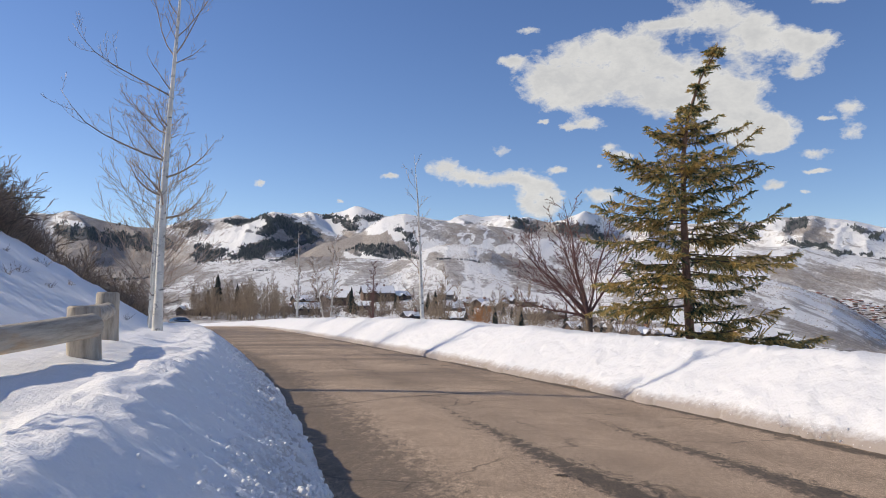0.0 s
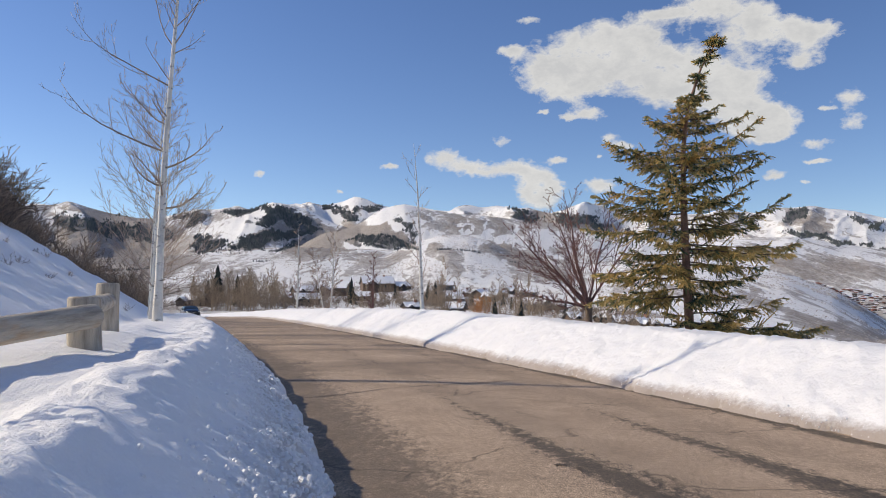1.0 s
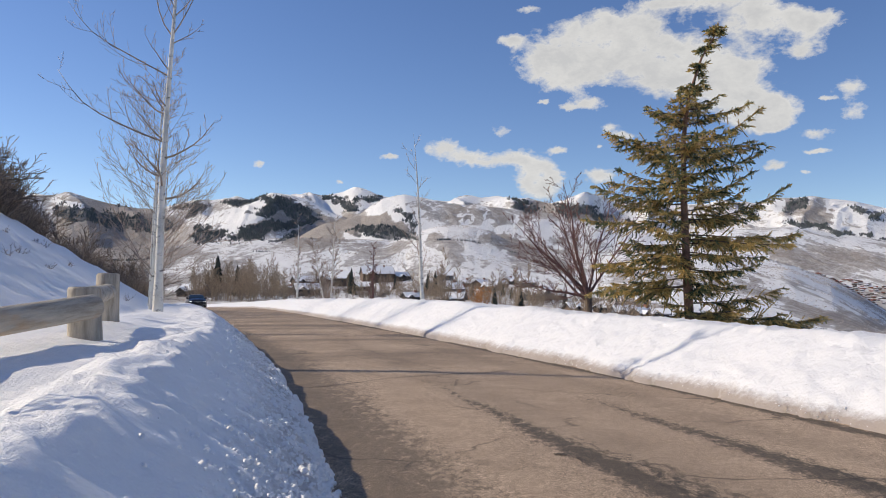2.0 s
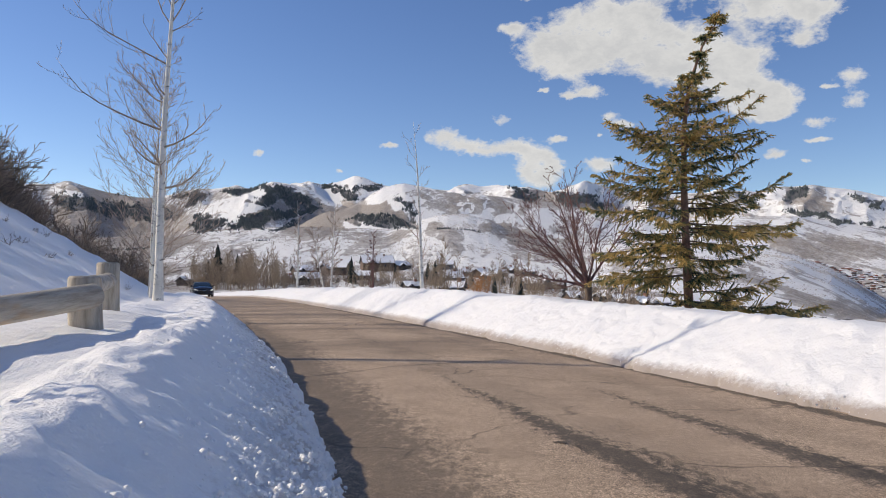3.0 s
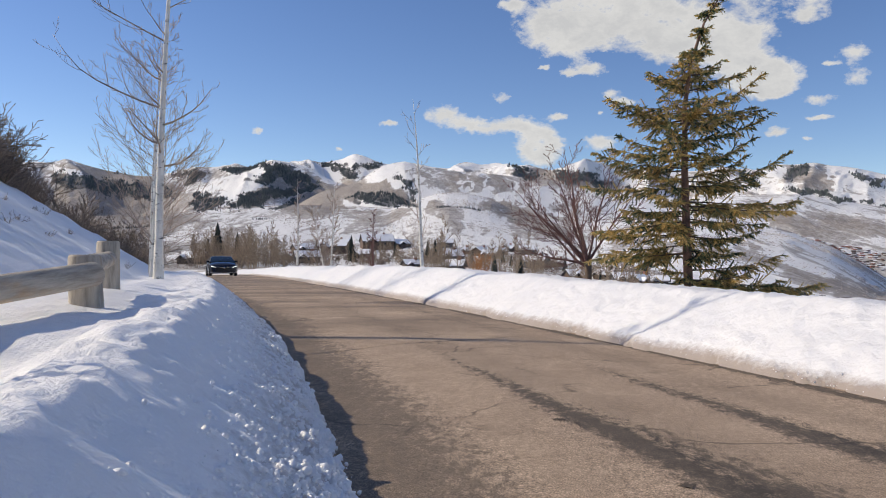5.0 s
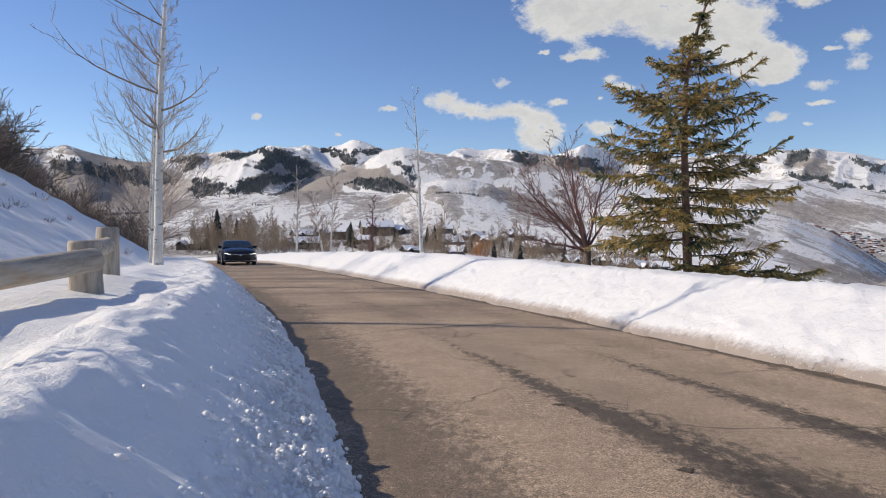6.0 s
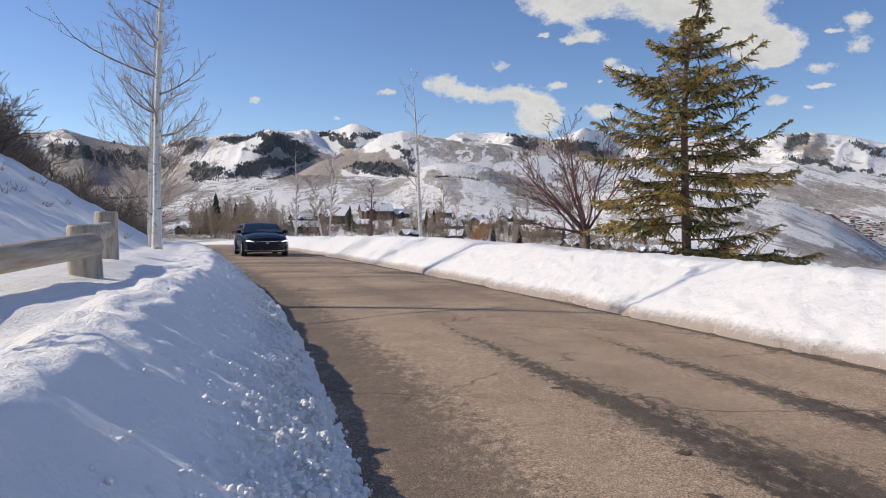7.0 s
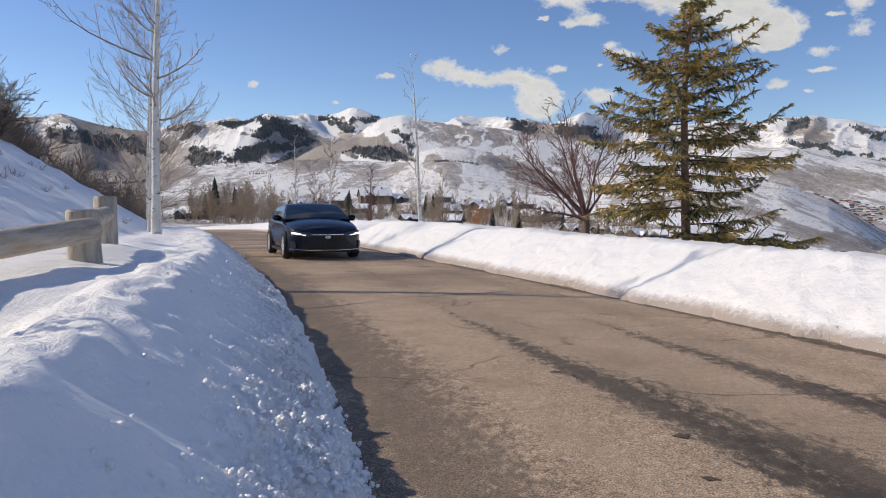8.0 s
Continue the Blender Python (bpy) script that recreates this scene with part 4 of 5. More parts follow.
# unseen brush added behind the fence to shade the near snow
for x, y, size in ((-3.9, 0.7, 0.9), (-3.3, 0.2, 0.8)):
    bush = plant("bare_shrub", (x, y, bank_z(x, y)), "leafless brown brush added out of view to shade the snow bank", "shrub", "scrub on the hillside")
    part("thicket", shrubs[0], None, bush)
    bush.rotation_euler.z = x * 7
    bush.scale = (size,) * 3

# a sapling close by the fence, known by its shadow on the bank
sapling = plant("bare_shrub", (-3.25, 3.15, bank_z(-3.25, 3.15)), "slim leafless sapling beside the log fence", "shrub", "scrub on the hillside")
V, F = [], []
r2 = random.Random(801)
for j in range(5):
    grow(V, F, r2, (r2.uniform(-0.1, 0.1), r2.uniform(-0.1, 0.1), -0.1), (r2.uniform(-0.2, 0.2), r2.uniform(-0.25, 0.25), 1), 1.5, 0.026, 1, 0.3, 0.12, 6, 0.6, 0.4, 5, 0.008)
part("thicket", mesh_from("thicket", V, F, TWIG_BROWN), None, sapling)

# dry stalks that stick out of the slope
wr = random.Random(55)
for k, (s, o) in enumerate([(wr.uniform(9, 34), -wr.uniform(5.0, 9.8)) for _ in range(16)]):
    x, y = (float(c) for c in beside(s, o))
    V, F = [], []
    r2 = random.Random(300 + k)
    for j in range(9):
        grow(V, F, r2, (r2.uniform(-0.12, 0.12), r2.uniform(-0.12, 0.12), -0.06), (r2.uniform(-0.2, 1.0), r2.uniform(-0.6, 0.6), 0.5), r2.uniform(0.10, 0.26), 0.007, 1, 0.0, 0.2, 4, 0.8, 0.5, 3, 0.003)
    weed = plant("dry_weed", (x, y, bank_z(x, y)), "tuft of dry brown stalks poking through the snow", "weed", "dry weeds")
    part("tuft", mesh_from("tuft", V, F, TWIG_BROWN), None, weed)

# ---- the village ----
WALLS = [varied("dark_stained_boards", (0.05, 0.04, 0.035), (0.11, 0.085, 0.07), 1.5, 0.8, stretch=(1, 1, 6)), varied("brown_boards", (0.10, 0.065, 0.045), (0.18, 0.12, 0.085), 1.5, 0.8, stretch=(1, 1, 6)),
         varied("grey_boards", (0.10, 0.10, 0.105), (0.19, 0.19, 0.20), 1.5, 0.8, stretch=(1, 1, 6)), varied("red_boards", (0.22, 0.07, 0.045), (0.34, 0.12, 0.08), 1.5, 0.8)]
ROOF_DARK = varied("bare_roof_shingle", (0.05, 0.045, 0.045), (0.11, 0.10, 0.10), 2, 0.8)
PANE = material("window_glass", 0.08, 0, 0.8)[0]
PANE.node_tree.nodes["Principled BSDF"].inputs["Base Color"].default_value = (0.03, 0.04, 0.05, 1)
BRICK = varied("chimney_brick", (0.20, 0.09, 0.06), (0.32, 0.16, 0.11), 4, 0.85)


def box(x0, x1, y0, y1, z0, z1, bevel=0.0):
    bm = bmesh.new()
    bmesh.ops.create_cube(bm, size=1)
    bmesh.ops.scale(bm, verts=bm.verts, vec=(x1 - x0, y1 - y0, z1 - z0))
    bmesh.ops.translate(bm, verts=bm.verts, vec=((x0 + x1) / 2, (y0 + y1) / 2, (z0 + z1) / 2))
    if bevel:
        bmesh.ops.bevel(bm, geom=bm.edges[:], offset=bevel, segments=2, affect="EDGES")
    return bm


def gable(w, d, z, rise, over, thick):
    """A gable roof slab with its ridge along x."""
    bm = bmesh.new()
    prof = [(-d / 2 - over, z - over * rise / (d / 2)), (0, z + rise), (d / 2 + over, z - over * rise / (d / 2))]
    prof = prof + [(y, h + thick) for y, h in prof[::-1]]
    ends = [[bm.verts.new((x, y, h)) for y, h in prof] for x in (-w / 2 - over, w / 2 + over)]
    n = len(prof)
    for i in range(n):
        bm.faces.new((ends[0][i], ends[0][(i + 1) % n], ends[1][(i + 1) % n], ends[1][i]))
    for e, flip in ((ends[0], True), (ends[1], False)):
        for q in ((0, 1, 4, 5), (1, 2, 3, 4)):
            bm.faces.new([e[i] for i in (q[::-1] if flip else q)])
    bmesh.ops.recalc_face_normals(bm, faces=bm.faces[:])
    return bm


def house(at, w, d, h, rise, yaw, wall, label, chimney=True, snowy=True, group="village houses"):
    ob = plant("house", at, label, "house", group)
    ob.rotation_euler.z = radians(yaw)
    bm = box(-w / 2, w / 2, -d / 2, d / 2, -4, h)
    wall_ob = part("wall", bm, wall, ob)
    for x in (-w / 2, w / 2):
        g = bmesh.new()
        t = [g.verts.new((x + s, y, z)) for s in ((-0.1 if x > 0 else 0.1), 0) for y, z in ((-d / 2, h), (d / 2, h), (0, h + rise))]
        for q in ((0, 1, 2), (5, 4, 3), (0, 3, 4, 1), (1, 4, 5, 2), (2, 5, 3, 0)):
            g.faces.new([t[i] for i in q])
        bmesh.ops.recalc_face_normals(g, faces=g.faces[:])
        part("gable", g, wall, ob)
    roof = part("roof", gable(w, d, h, rise, 0.7, 0.2), ROOF_DARK, ob)
    if snowy:
        part("snow_cover", gable(w - 0.3, d - 0.3, h + 0.2, rise, 0.6, 0.35), SNOW, roof, "thick roof snow")
    wing = part("wing", box(-w * 0.42, -w * 0.05, -d * 0.85, -d / 2 + 0.3, -4, h * 0.8), wall, ob)
    turned = Matrix.Translation((-w * 0.235, -d * 0.55, 0)) @ Matrix.Rotation(math.pi / 2, 4, "Z")
    part("wing_roof", gable(d * 0.6, w * 0.37, h * 0.8, rise * 0.6, 0.5, 0.18), ROOF_DARK, wing, at=turned)
    if snowy:
        part("snow_cover", gable(d * 0.6 - 0.3, w * 0.37 - 0.3, h * 0.8 + 0.18, rise * 0.6, 0.4, 0.3), SNOW, wing, "thick roof snow", at=turned)
    n = max(2, int(w / 3.5))
    for k in range(n):
        x = -w / 2 + (k + 0.5) * w / n
        win = part("window", box(x - 0.7, x + 0.7, -d / 2 - 0.06, -d / 2 + 0.02, h * 0.45, h * 0.8), WALLS[2], ob)
        part("pane", box(x - 0.6, x + 0.6, -d / 2 - 0.09, -d / 2 - 0.062, h * 0.47, h * 0.78), PANE, win)
    if chimney:
        part("chimney", box(w * 0.2, w * 0.2 + 1.0, -0.5, 0.5, h, h + rise + 1.3), BRICK, ob)
    return ob


def spot(x, y):
    """Azimuth and elevation of a spot of the valley, on the chart with the horizon at 552."""
    return tuple(float(k) for k in chart(x, y - 73))


rng = random.Random(9)
# chart place, width on the chart, storeys' height, colour
for x, y, wide, wall, yaw in [(346, 562, 46, 0, -20), (512, 556, 26, 1, 40), (543, 560, 46, 0, 5), (537, 545, 40, 1, 10), (593, 543, 56, 1, -10), (667, 536, 60, 1, 5), (708, 534, 34, 0, 20), (793, 560, 52, 2, 8),
                               (803, 574, 40, 0, -8), (787, 533, 34, 2, 0), (728, 569, 30, 0, 12), (852, 548, 34, 1, 30), (868, 552, 30, 2, -10), (884, 546, 26, 1, 15), (933, 552, 34, 2, 0), (947, 576, 48, 2, -14), (900, 540, 24, 0, 30),
                               (1020, 598, 40, 1, 15), (1073, 596, 36, 1, -20), (1103, 604, 40, 2, 10), (1135, 606, 36, 1, 25), (1168, 606, 30, 0, 0), (985, 574, 30, 1, 0), (640, 552, 34, 0, -5), (820, 545, 26, 3, 10)]:
    az, el = spot(x, y - (9 if x > 930 else 2))
    at = seen_at(az, el, 110)
    r = math.hypot(at.x, at.y)
    w = wide * r / 1331
    w *= 0.9
    house(at, w, w * 0.75, w * 0.24, w * 0.22, yaw * 1.8 - az, WALLS[wall], "snow-roofed mountain house with " + ("dark", "brown", "grey", "red")[wall] + " board walls", chimney=rng.random() < 0.6)
# red roofs below the road
for x, y in [(1352, 622), (1372, 618), (1392, 621), (1408, 624), (1440, 630), (1500, 634)]:
    az, el = spot(x, y)
    at = seen_at(az, el, 90)
    w = 22 * math.hypot(at.x, at.y) / 1331
    house(at, w, w * 0.7, w * 0.3, w * 0.2, rng.uniform(-30, 30), WALLS[3], "small house with red board walls and bare roof", False, False, "red houses")
# the far town
for k in range(170):
    x, y = 1525 + rng.uniform(-80, 75), 548 + rng.uniform(-18, 22)
    az, el = spot(x, y + (x - 1500) * 0.12)
    at = seen_at(az, el, 1010)
    w = rng.uniform(3, 6) * math.hypot(at.x, at.y) / 1331
    ob = plant("house", (at.x, at.y, at.z - w * 0.15), "distant town house with snow on its roof", "house", "far town")
    ob.rotation_euler.z = rng.uniform(-0.6, 0.6)
    part("wall", box(-w / 2, w / 2, -w / 3, w / 3, -1, w * 0.45), WALLS[rng.choice((1, 3, 1, 2))], ob)
    part("roof", gable(w, w * 0.66, w * 0.45, w * 0.16, w * 0.05, w * 0.05), rng.choice((SNOW, SNOW, ROOF_DARK, WALLS[3])), ob)

# ---- leafless woods round the village ----
woods = []
for k in range(4):
    t = bare_tree("bare_tree", 500 + k, (0, 0, -900), 8.5, 0.085, "bare grey-brown valley tree among the houses", TWIG_VALLEY, TWIG_VALLEY, "valley trees", kids=20, first=0.10, reach=0.30, lift=1.3, depth=2, sub=5, least=0.024)
    woods.append(t)
places = [(rng.uniform(338, 505), rng.uniform(556, 570)) for _ in range(110)] + [(rng.uniform(500, 760), rng.uniform(532, 568)) for _ in range(130)] + [(rng.uniform(760, 1150), rng.uniform(545, 600)) for _ in range(120)]
for k, (x, y) in enumerate(places):
    az, el = spot(x, y + (max(0, x - 900) * 0.08))
    at = seen_at(az, el, 105)
    size = rng.uniform(0.7, 1.25) * (1.4 if k < 110 else 0.85)
    m = Matrix.Translation(at) @ Matrix.Rotation(rng.uniform(0, 6.28), 4, "Z")
    if k < 4:
        woods[k].matrix_basis = m
    else:
        copy_thing(woods[k % 4], m).scale = (size,) * 3


for k in range(92):          # low brush between the houses
    x = rng.uniform(340, 1180)
    az, el = spot(x, rng.uniform(552, 568) + max(0, x - 880) * 0.13)
    bush = plant("bare_shrub", seen_at(az, el, 105), "leafless brown brush between the valley houses", "shrub", "valley brush")
    part("thicket", shrubs[k % 3], None, bush)
    bush.scale = (rng.uniform(1.8, 3.5),) * 3

TWIG_ORANGE = varied("orange_twig_bark", (0.30, 0.12, 0.04), (0.50, 0.24, 0.09), 3, 0.85)
orange = shrubs[0].copy()
orange.materials[0] = TWIG_ORANGE
for k, (x, y) in enumerate([(842, 575), (856, 577), (1075, 520)]):
    az, el = spot(x, y)
    bush = plant("bare_shrub", seen_at(az, el, 105), "bare shrub with orange-brown twigs", "shrub", "orange shrubs")
    part("thicket", orange, None, bush)
    bush.scale = (2.4,) * 3

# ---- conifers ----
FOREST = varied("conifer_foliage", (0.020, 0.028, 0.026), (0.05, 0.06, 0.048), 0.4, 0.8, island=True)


def conifer(seed, tiers=9):
    rng2 = random.Random(seed)
    tree = plant("conifer_tree", (0, 0, -900), "dark green conifer standing among the houses", "tree", "valley conifers")
    V, F = path_tube([(0, 0, -0.4), (0, 0, 1), (0, 0, 9)], [0.2, 0.18, 0.03], 6)
    part("trunk", mesh_from("trunk", V, F, BARK_DARK), None, tree)
    V, F = [], []
    for i in range(tiers * 14):
        u = i / (tiers * 14)
        z, r = 0.8 + 8.0 * u, 2.1 * (1 - u) ** 0.8 + 0.12
        a = i * 2.4 + rng2.uniform(-0.3, 0.3)
        r *= rng2.uniform(0.65, 1.15)
        c = Vector((math.cos(a), math.sin(a), 0))
        s = Vector((-c.y, c.x, 0)) * (0.28 * r + 0.1)
        b = len(V)
        V += [Vector((0, 0, z + 0.45)), c * r * 0.55 + s + Vector((0, 0, z - 0.02)), c * r + Vector((0, 0, z - 0.35 * r)), c * r * 0.55 - s + Vector((0, 0, z - 0.02)), c * r * 0.4 + Vector((0, 0, z - 0.5))]
        F += [(b, b + 1, b + 2), (b, b + 2, b + 3), (b + 1, b + 4, b + 2), (b + 2, b + 4, b + 3)]
    part("crown", mesh_from("crown", V, F, FOREST, False), None, tree)
    return tree


pines = [conifer(1), conifer(2)]
for k, (x, y, tall) in enumerate([(622, 558, 48), (385, 556, 66), (420, 560, 54), (368, 556, 40), (875, 578, 36), (921, 582, 36), (770, 560, 44), (757, 556, 36), (835, 560, 26), (1000, 575, 26), (1030, 560, 22), (960, 560, 22), (890, 560, 24),
                                  (700, 548, 26), (560, 540, 20), (1062, 600, 26), (1140, 596, 30), (905, 565, 22), (660, 556, 22)]):
    az, el = spot(x, y)
    at = seen_at(az, el, 105)
    k2 = tall * math.hypot(at.x, at.y) / 1331 / 9.0
    m = Matrix.Translation(at) @ Matrix.Rotation(k * 1.3, 4, "Z")
    c = pines[k] if k < 2 else copy_thing(pines[k % 2], m)
    c.matrix_basis = m
    c.scale = (k2 * rng.uniform(0.8, 1.1), k2 * rng.uniform(0.8, 1.1), k2)

# woods and scrub far up the slopes, past counting; the firs' colour holds painted haze
FOREST_HAZE = varied("haze_tinted_firs", (0.06, 0.072, 0.075), (0.125, 0.14, 0.135), 0.02, 0.85, island=True)
rng = random.Random(31)
V, F = [], []
for x0, y0, rx, ry, lean, count in WOODS_AND_SHADE:
    for _ in range(int(count * 1.9)):
        w, d = rng.uniform(0, 6.28), rng.random() ** 0.5 * rng.uniform(0.85, 1.1)
        du, dv = rx * d * math.cos(w), ry * d * math.sin(w)
        c, q = math.cos(radians(lean)), math.sin(radians(lean))
        px, py = x0 + du * c - dv * q, y0 + du * q + dv * c
        jx, jy = ragged(px, py)
        az, el = (float(k) for k in chart(px - jx, py - jy))
        if noise.fractal(Vector((px / 16, py / 8, 6.5)), 0.7, 2.1, 4) < -0.25:
            continue          # glades
        p = seen_at(az, el, 700)
        if p.y < 500 or p.z < 5:
            continue
        r = math.hypot(p.x, p.y)
        h, w = r * 0.0026 * rng.uniform(0.6, 1.4), r * 0.0009 * rng.uniform(0.8, 1.4)
        b = len(V)
        t = rng.uniform(0, 6.28)
        for i in range(5):
            V.append(p + Vector((w * math.cos(t + i * 1.257), w * math.sin(t + i * 1.257), -1)))
        V.append(p + Vector((0, 0, h)))
        F += [(b + i, b + (i + 1) % 5, b + 5) for i in range(5)]
tagged(new("mountain_forest", mesh_from("mountain_forest", V, F, FOREST_HAZE, False)), "dark conifer woods and stand-in slope shade, colour tinted with haze", "forest", kind="stuff")

SCRUB = varied("far_scrub", (0.34, 0.29, 0.25), (0.56, 0.49, 0.43), 0.05, 0.9, island=True)
V, F = [], []
for _ in range(90000):
    az, r = rng.uniform(-33, 33), rng.uniform(260, 1250)
    x, y = r * math.sin(radians(az)), r * math.cos(radians(az))
    if noise.fractal(Vector((x / 70, y / 70, 4)), 0.6, 2.1, 4) < rng.uniform(-0.15, 0.4):
        continue
    if r < 520 and az > 12 and rng.random() < 0.7:
        continue
    p = Vector((x, y, land_at(x, y)))
    w, h = rng.uniform(0.25, 0.8) * (0.5 + r / 1300), rng.uniform(0.25, 0.6) * (0.5 + r / 1500)
    b, t = len(V), rng.uniform(0, 6.28)
    for i in range(5):
        k = rng.uniform(0.7, 1.2)
        V.append(p + Vector((w * k * math.cos(t + i * 1.257), w * k * math.sin(t + i * 1.257), -0.5)))
    for i in range(3):
        V.append(p + Vector((w * 0.6 * math.cos(t + i * 2.1), w * 0.6 * math.sin(t + i * 2.1), h * rng.uniform(0.6, 1.1))))
    F += [(b, b + 1, b + 5), (b + 1, b + 2, b + 6), (b + 1, b + 6, b + 5), (b + 2, b + 3, b + 6), (b + 3, b + 7, b + 6), (b + 3, b + 4, b + 7), (b + 4, b, b + 7), (b, b + 5, b + 7), (b + 5, b + 6, b + 7)]
tagged(new("hillside_scrub", mesh_from("hillside_scrub", V, F, SCRUB, False)), "leafless grey-brown scrub dotting the snowy foothills", "scrub", kind="stuff")

# ---- the car ----
def paint():
    m, n, l, b = material("dark_blue_car_paint", 0.24, 0.2, 0.3)
    l.new(ramp(n, l, noise_tex(n, l, coords(n, l), 3, 3), (0.3, (0.003, 0.006, 0.020)), (0.7, (0.006, 0.010, 0.030))), b.inputs["Base Color"])
    b.inputs["Coat Weight"].default_value, b.inputs["Coat Roughness"].default_value = 0.32, 0.06
    return m


PAINT = paint()
TRIM = varied("black_plastic_trim", (0.008, 0.008, 0.009), (0.018, 0.018, 0.02), 20, 0.5)
GLASS = material("tinted_car_glass", 0.04, 0, 0.9)[0]
GLASS.node_tree.nodes["Principled BSDF"].inputs["Base Color"].default_value = (0.012, 0.022, 0.024, 1)
RUBBER = varied("tyre_rubber", (0.012, 0.012, 0.012), (0.03, 0.03, 0.03), 12, 0.85)
ALLOY = varied("silver_alloy", (0.62, 0.62, 0.64), (0.78, 0.78, 0.80), 8, 0.35, 0.35)
CHROME = varied("chrome", (0.50, 0.51, 0.53), (0.62, 0.62, 0.64), 8, 0.18, 1.0)
LAMP, ln, ll, lb = material("headlight_glow", 0.2)
lb.inputs["Emission Color"].default_value, lb.inputs["Emission Strength"].default_value = (0.95, 0.97, 1.0, 1), 2.2
LENS = material("headlight_lens", 0.10, 0, 0.5)[0]
LENS.node_tree.nodes["Principled BSDF"].inputs["Base Color"].default_value = (0.05, 0.055, 0.065, 1)

ST = [  # y, half width, underside, shoulder, middle of the top
    (-2.54, 0.62, 0.50, 0.86, 0.92), (-2.48, 0.76, 0.36, 0.98, 1.06), (-2.2, 0.87, 0.26, 1.03, 1.12), (-1.8, 0.90, 0.22, 1.02, 1.12), (-1.0, 0.92, 0.19, 0.99, 1.04), (0.0, 0.925, 0.18, 0.96, 1.0),
    (0.8, 0.925, 0.18, 0.94, 1.0), (1.15, 0.92, 0.18, 0.92, 1.02), (1.6, 0.91, 0.18, 0.87, 0.97), (2.0, 0.88, 0.19, 0.80, 0.89), (2.2, 0.83, 0.19, 0.74, 0.81), (2.32, 0.76, 0.20, 0.68, 0.73), (2.38, 0.66, 0.22, 0.60, 0.64)]


def at_y(y, k):
    return float(np.interp(y, [s[0] for s in ST], [s[k] for s in ST]))


def loft(sections, closed_ends=True):
    """Skins a row of half sections (x, y, z) and mirrors them."""
    bm = bmesh.new()
    rows = []
    for half in sections:
        full = half + [(-x, y, z) for x, y, z in half[::-1] if abs(x) > 1e-6]
        rows.append([bm.verts.new(p) for p in full])
    for a, b in zip(rows, rows[1:]):
        for i in range(len(a) - 1):
            bm.faces.new((a[i], a[i + 1], b[i + 1], b[i]))
        bm.faces.new((a[-1], a[0], b[0], b[-1])) if closed_ends else None
    if closed_ends:
        bm.faces.new(rows[0]), bm.faces.new(rows[-1])
    bmesh.ops.recalc_face_normals(bm, faces=bm.faces[:])
    return bm


def sheet(fn, us, vs, thick=0.0):
    bm = bmesh.new()
    g = [[bm.verts.new(fn(u, v)) for v in vs] for u in us]
    for a, b in zip(g, g[1:]):
        for i in range(len(a) - 1):
            bm.faces.new((a[i], a[i + 1], b[i + 1], b[i]))
    bmesh.ops.recalc_face_normals(bm, faces=bm.faces[:])
    if thick:
        bmesh.ops.solidify(bm, geom=bm.faces[:], thickness=thick)
    return bm


TOP = [(-2.0, 1.09), (-1.5, 1.24), (-1.0, 1.34), (-0.5, 1.38), (0.0, 1.40), (0.3, 1.385), (0.55, 1.29), (0.9, 1.135), (1.2, 0.985)]


def cabin_point(y, u, out=0.0):
    """On the cabin: u from 0 at the belt to 1 at the edge of the roof, 2 at its middle."""
    zt = float(np.interp(y, [p[0] for p in TOP], [p[1] for p in TOP]))
    belt = at_y(y, 3) - 0.02
    full = np.clip((zt - belt) / 0.45, 0.02, 1)
    wb, wr = 0.87 - 0.10 * max(0, abs(y + 0.3) - 1.2), 0.87 - 0.19 * full
    if u <= 1:
        k = u
        return (wb + (wr - wb) * k ** 1.15 + out, y, belt + (zt - 0.022 * full - belt) * k + out * 0.4)
    k = u - 1
    return ((wr + 0.0) * (1 - k) , y, zt - 0.022 * full + (0.022 * full + 0.010) * math.sin(k * math.pi / 2) + out)


def nose_y(x, z):
    return float(np.interp(abs(x), [0, 0.3, 0.5, 0.66, 0.76, 0.83, 0.88, 0.91], [2.46, 2.455, 2.44, 2.41, 2.35, 2.25, 2.07, 1.92])) - 0.30 * max(0, z - 0.58) ** 1.2 - 0.12 * max(0, 0.32 - z)


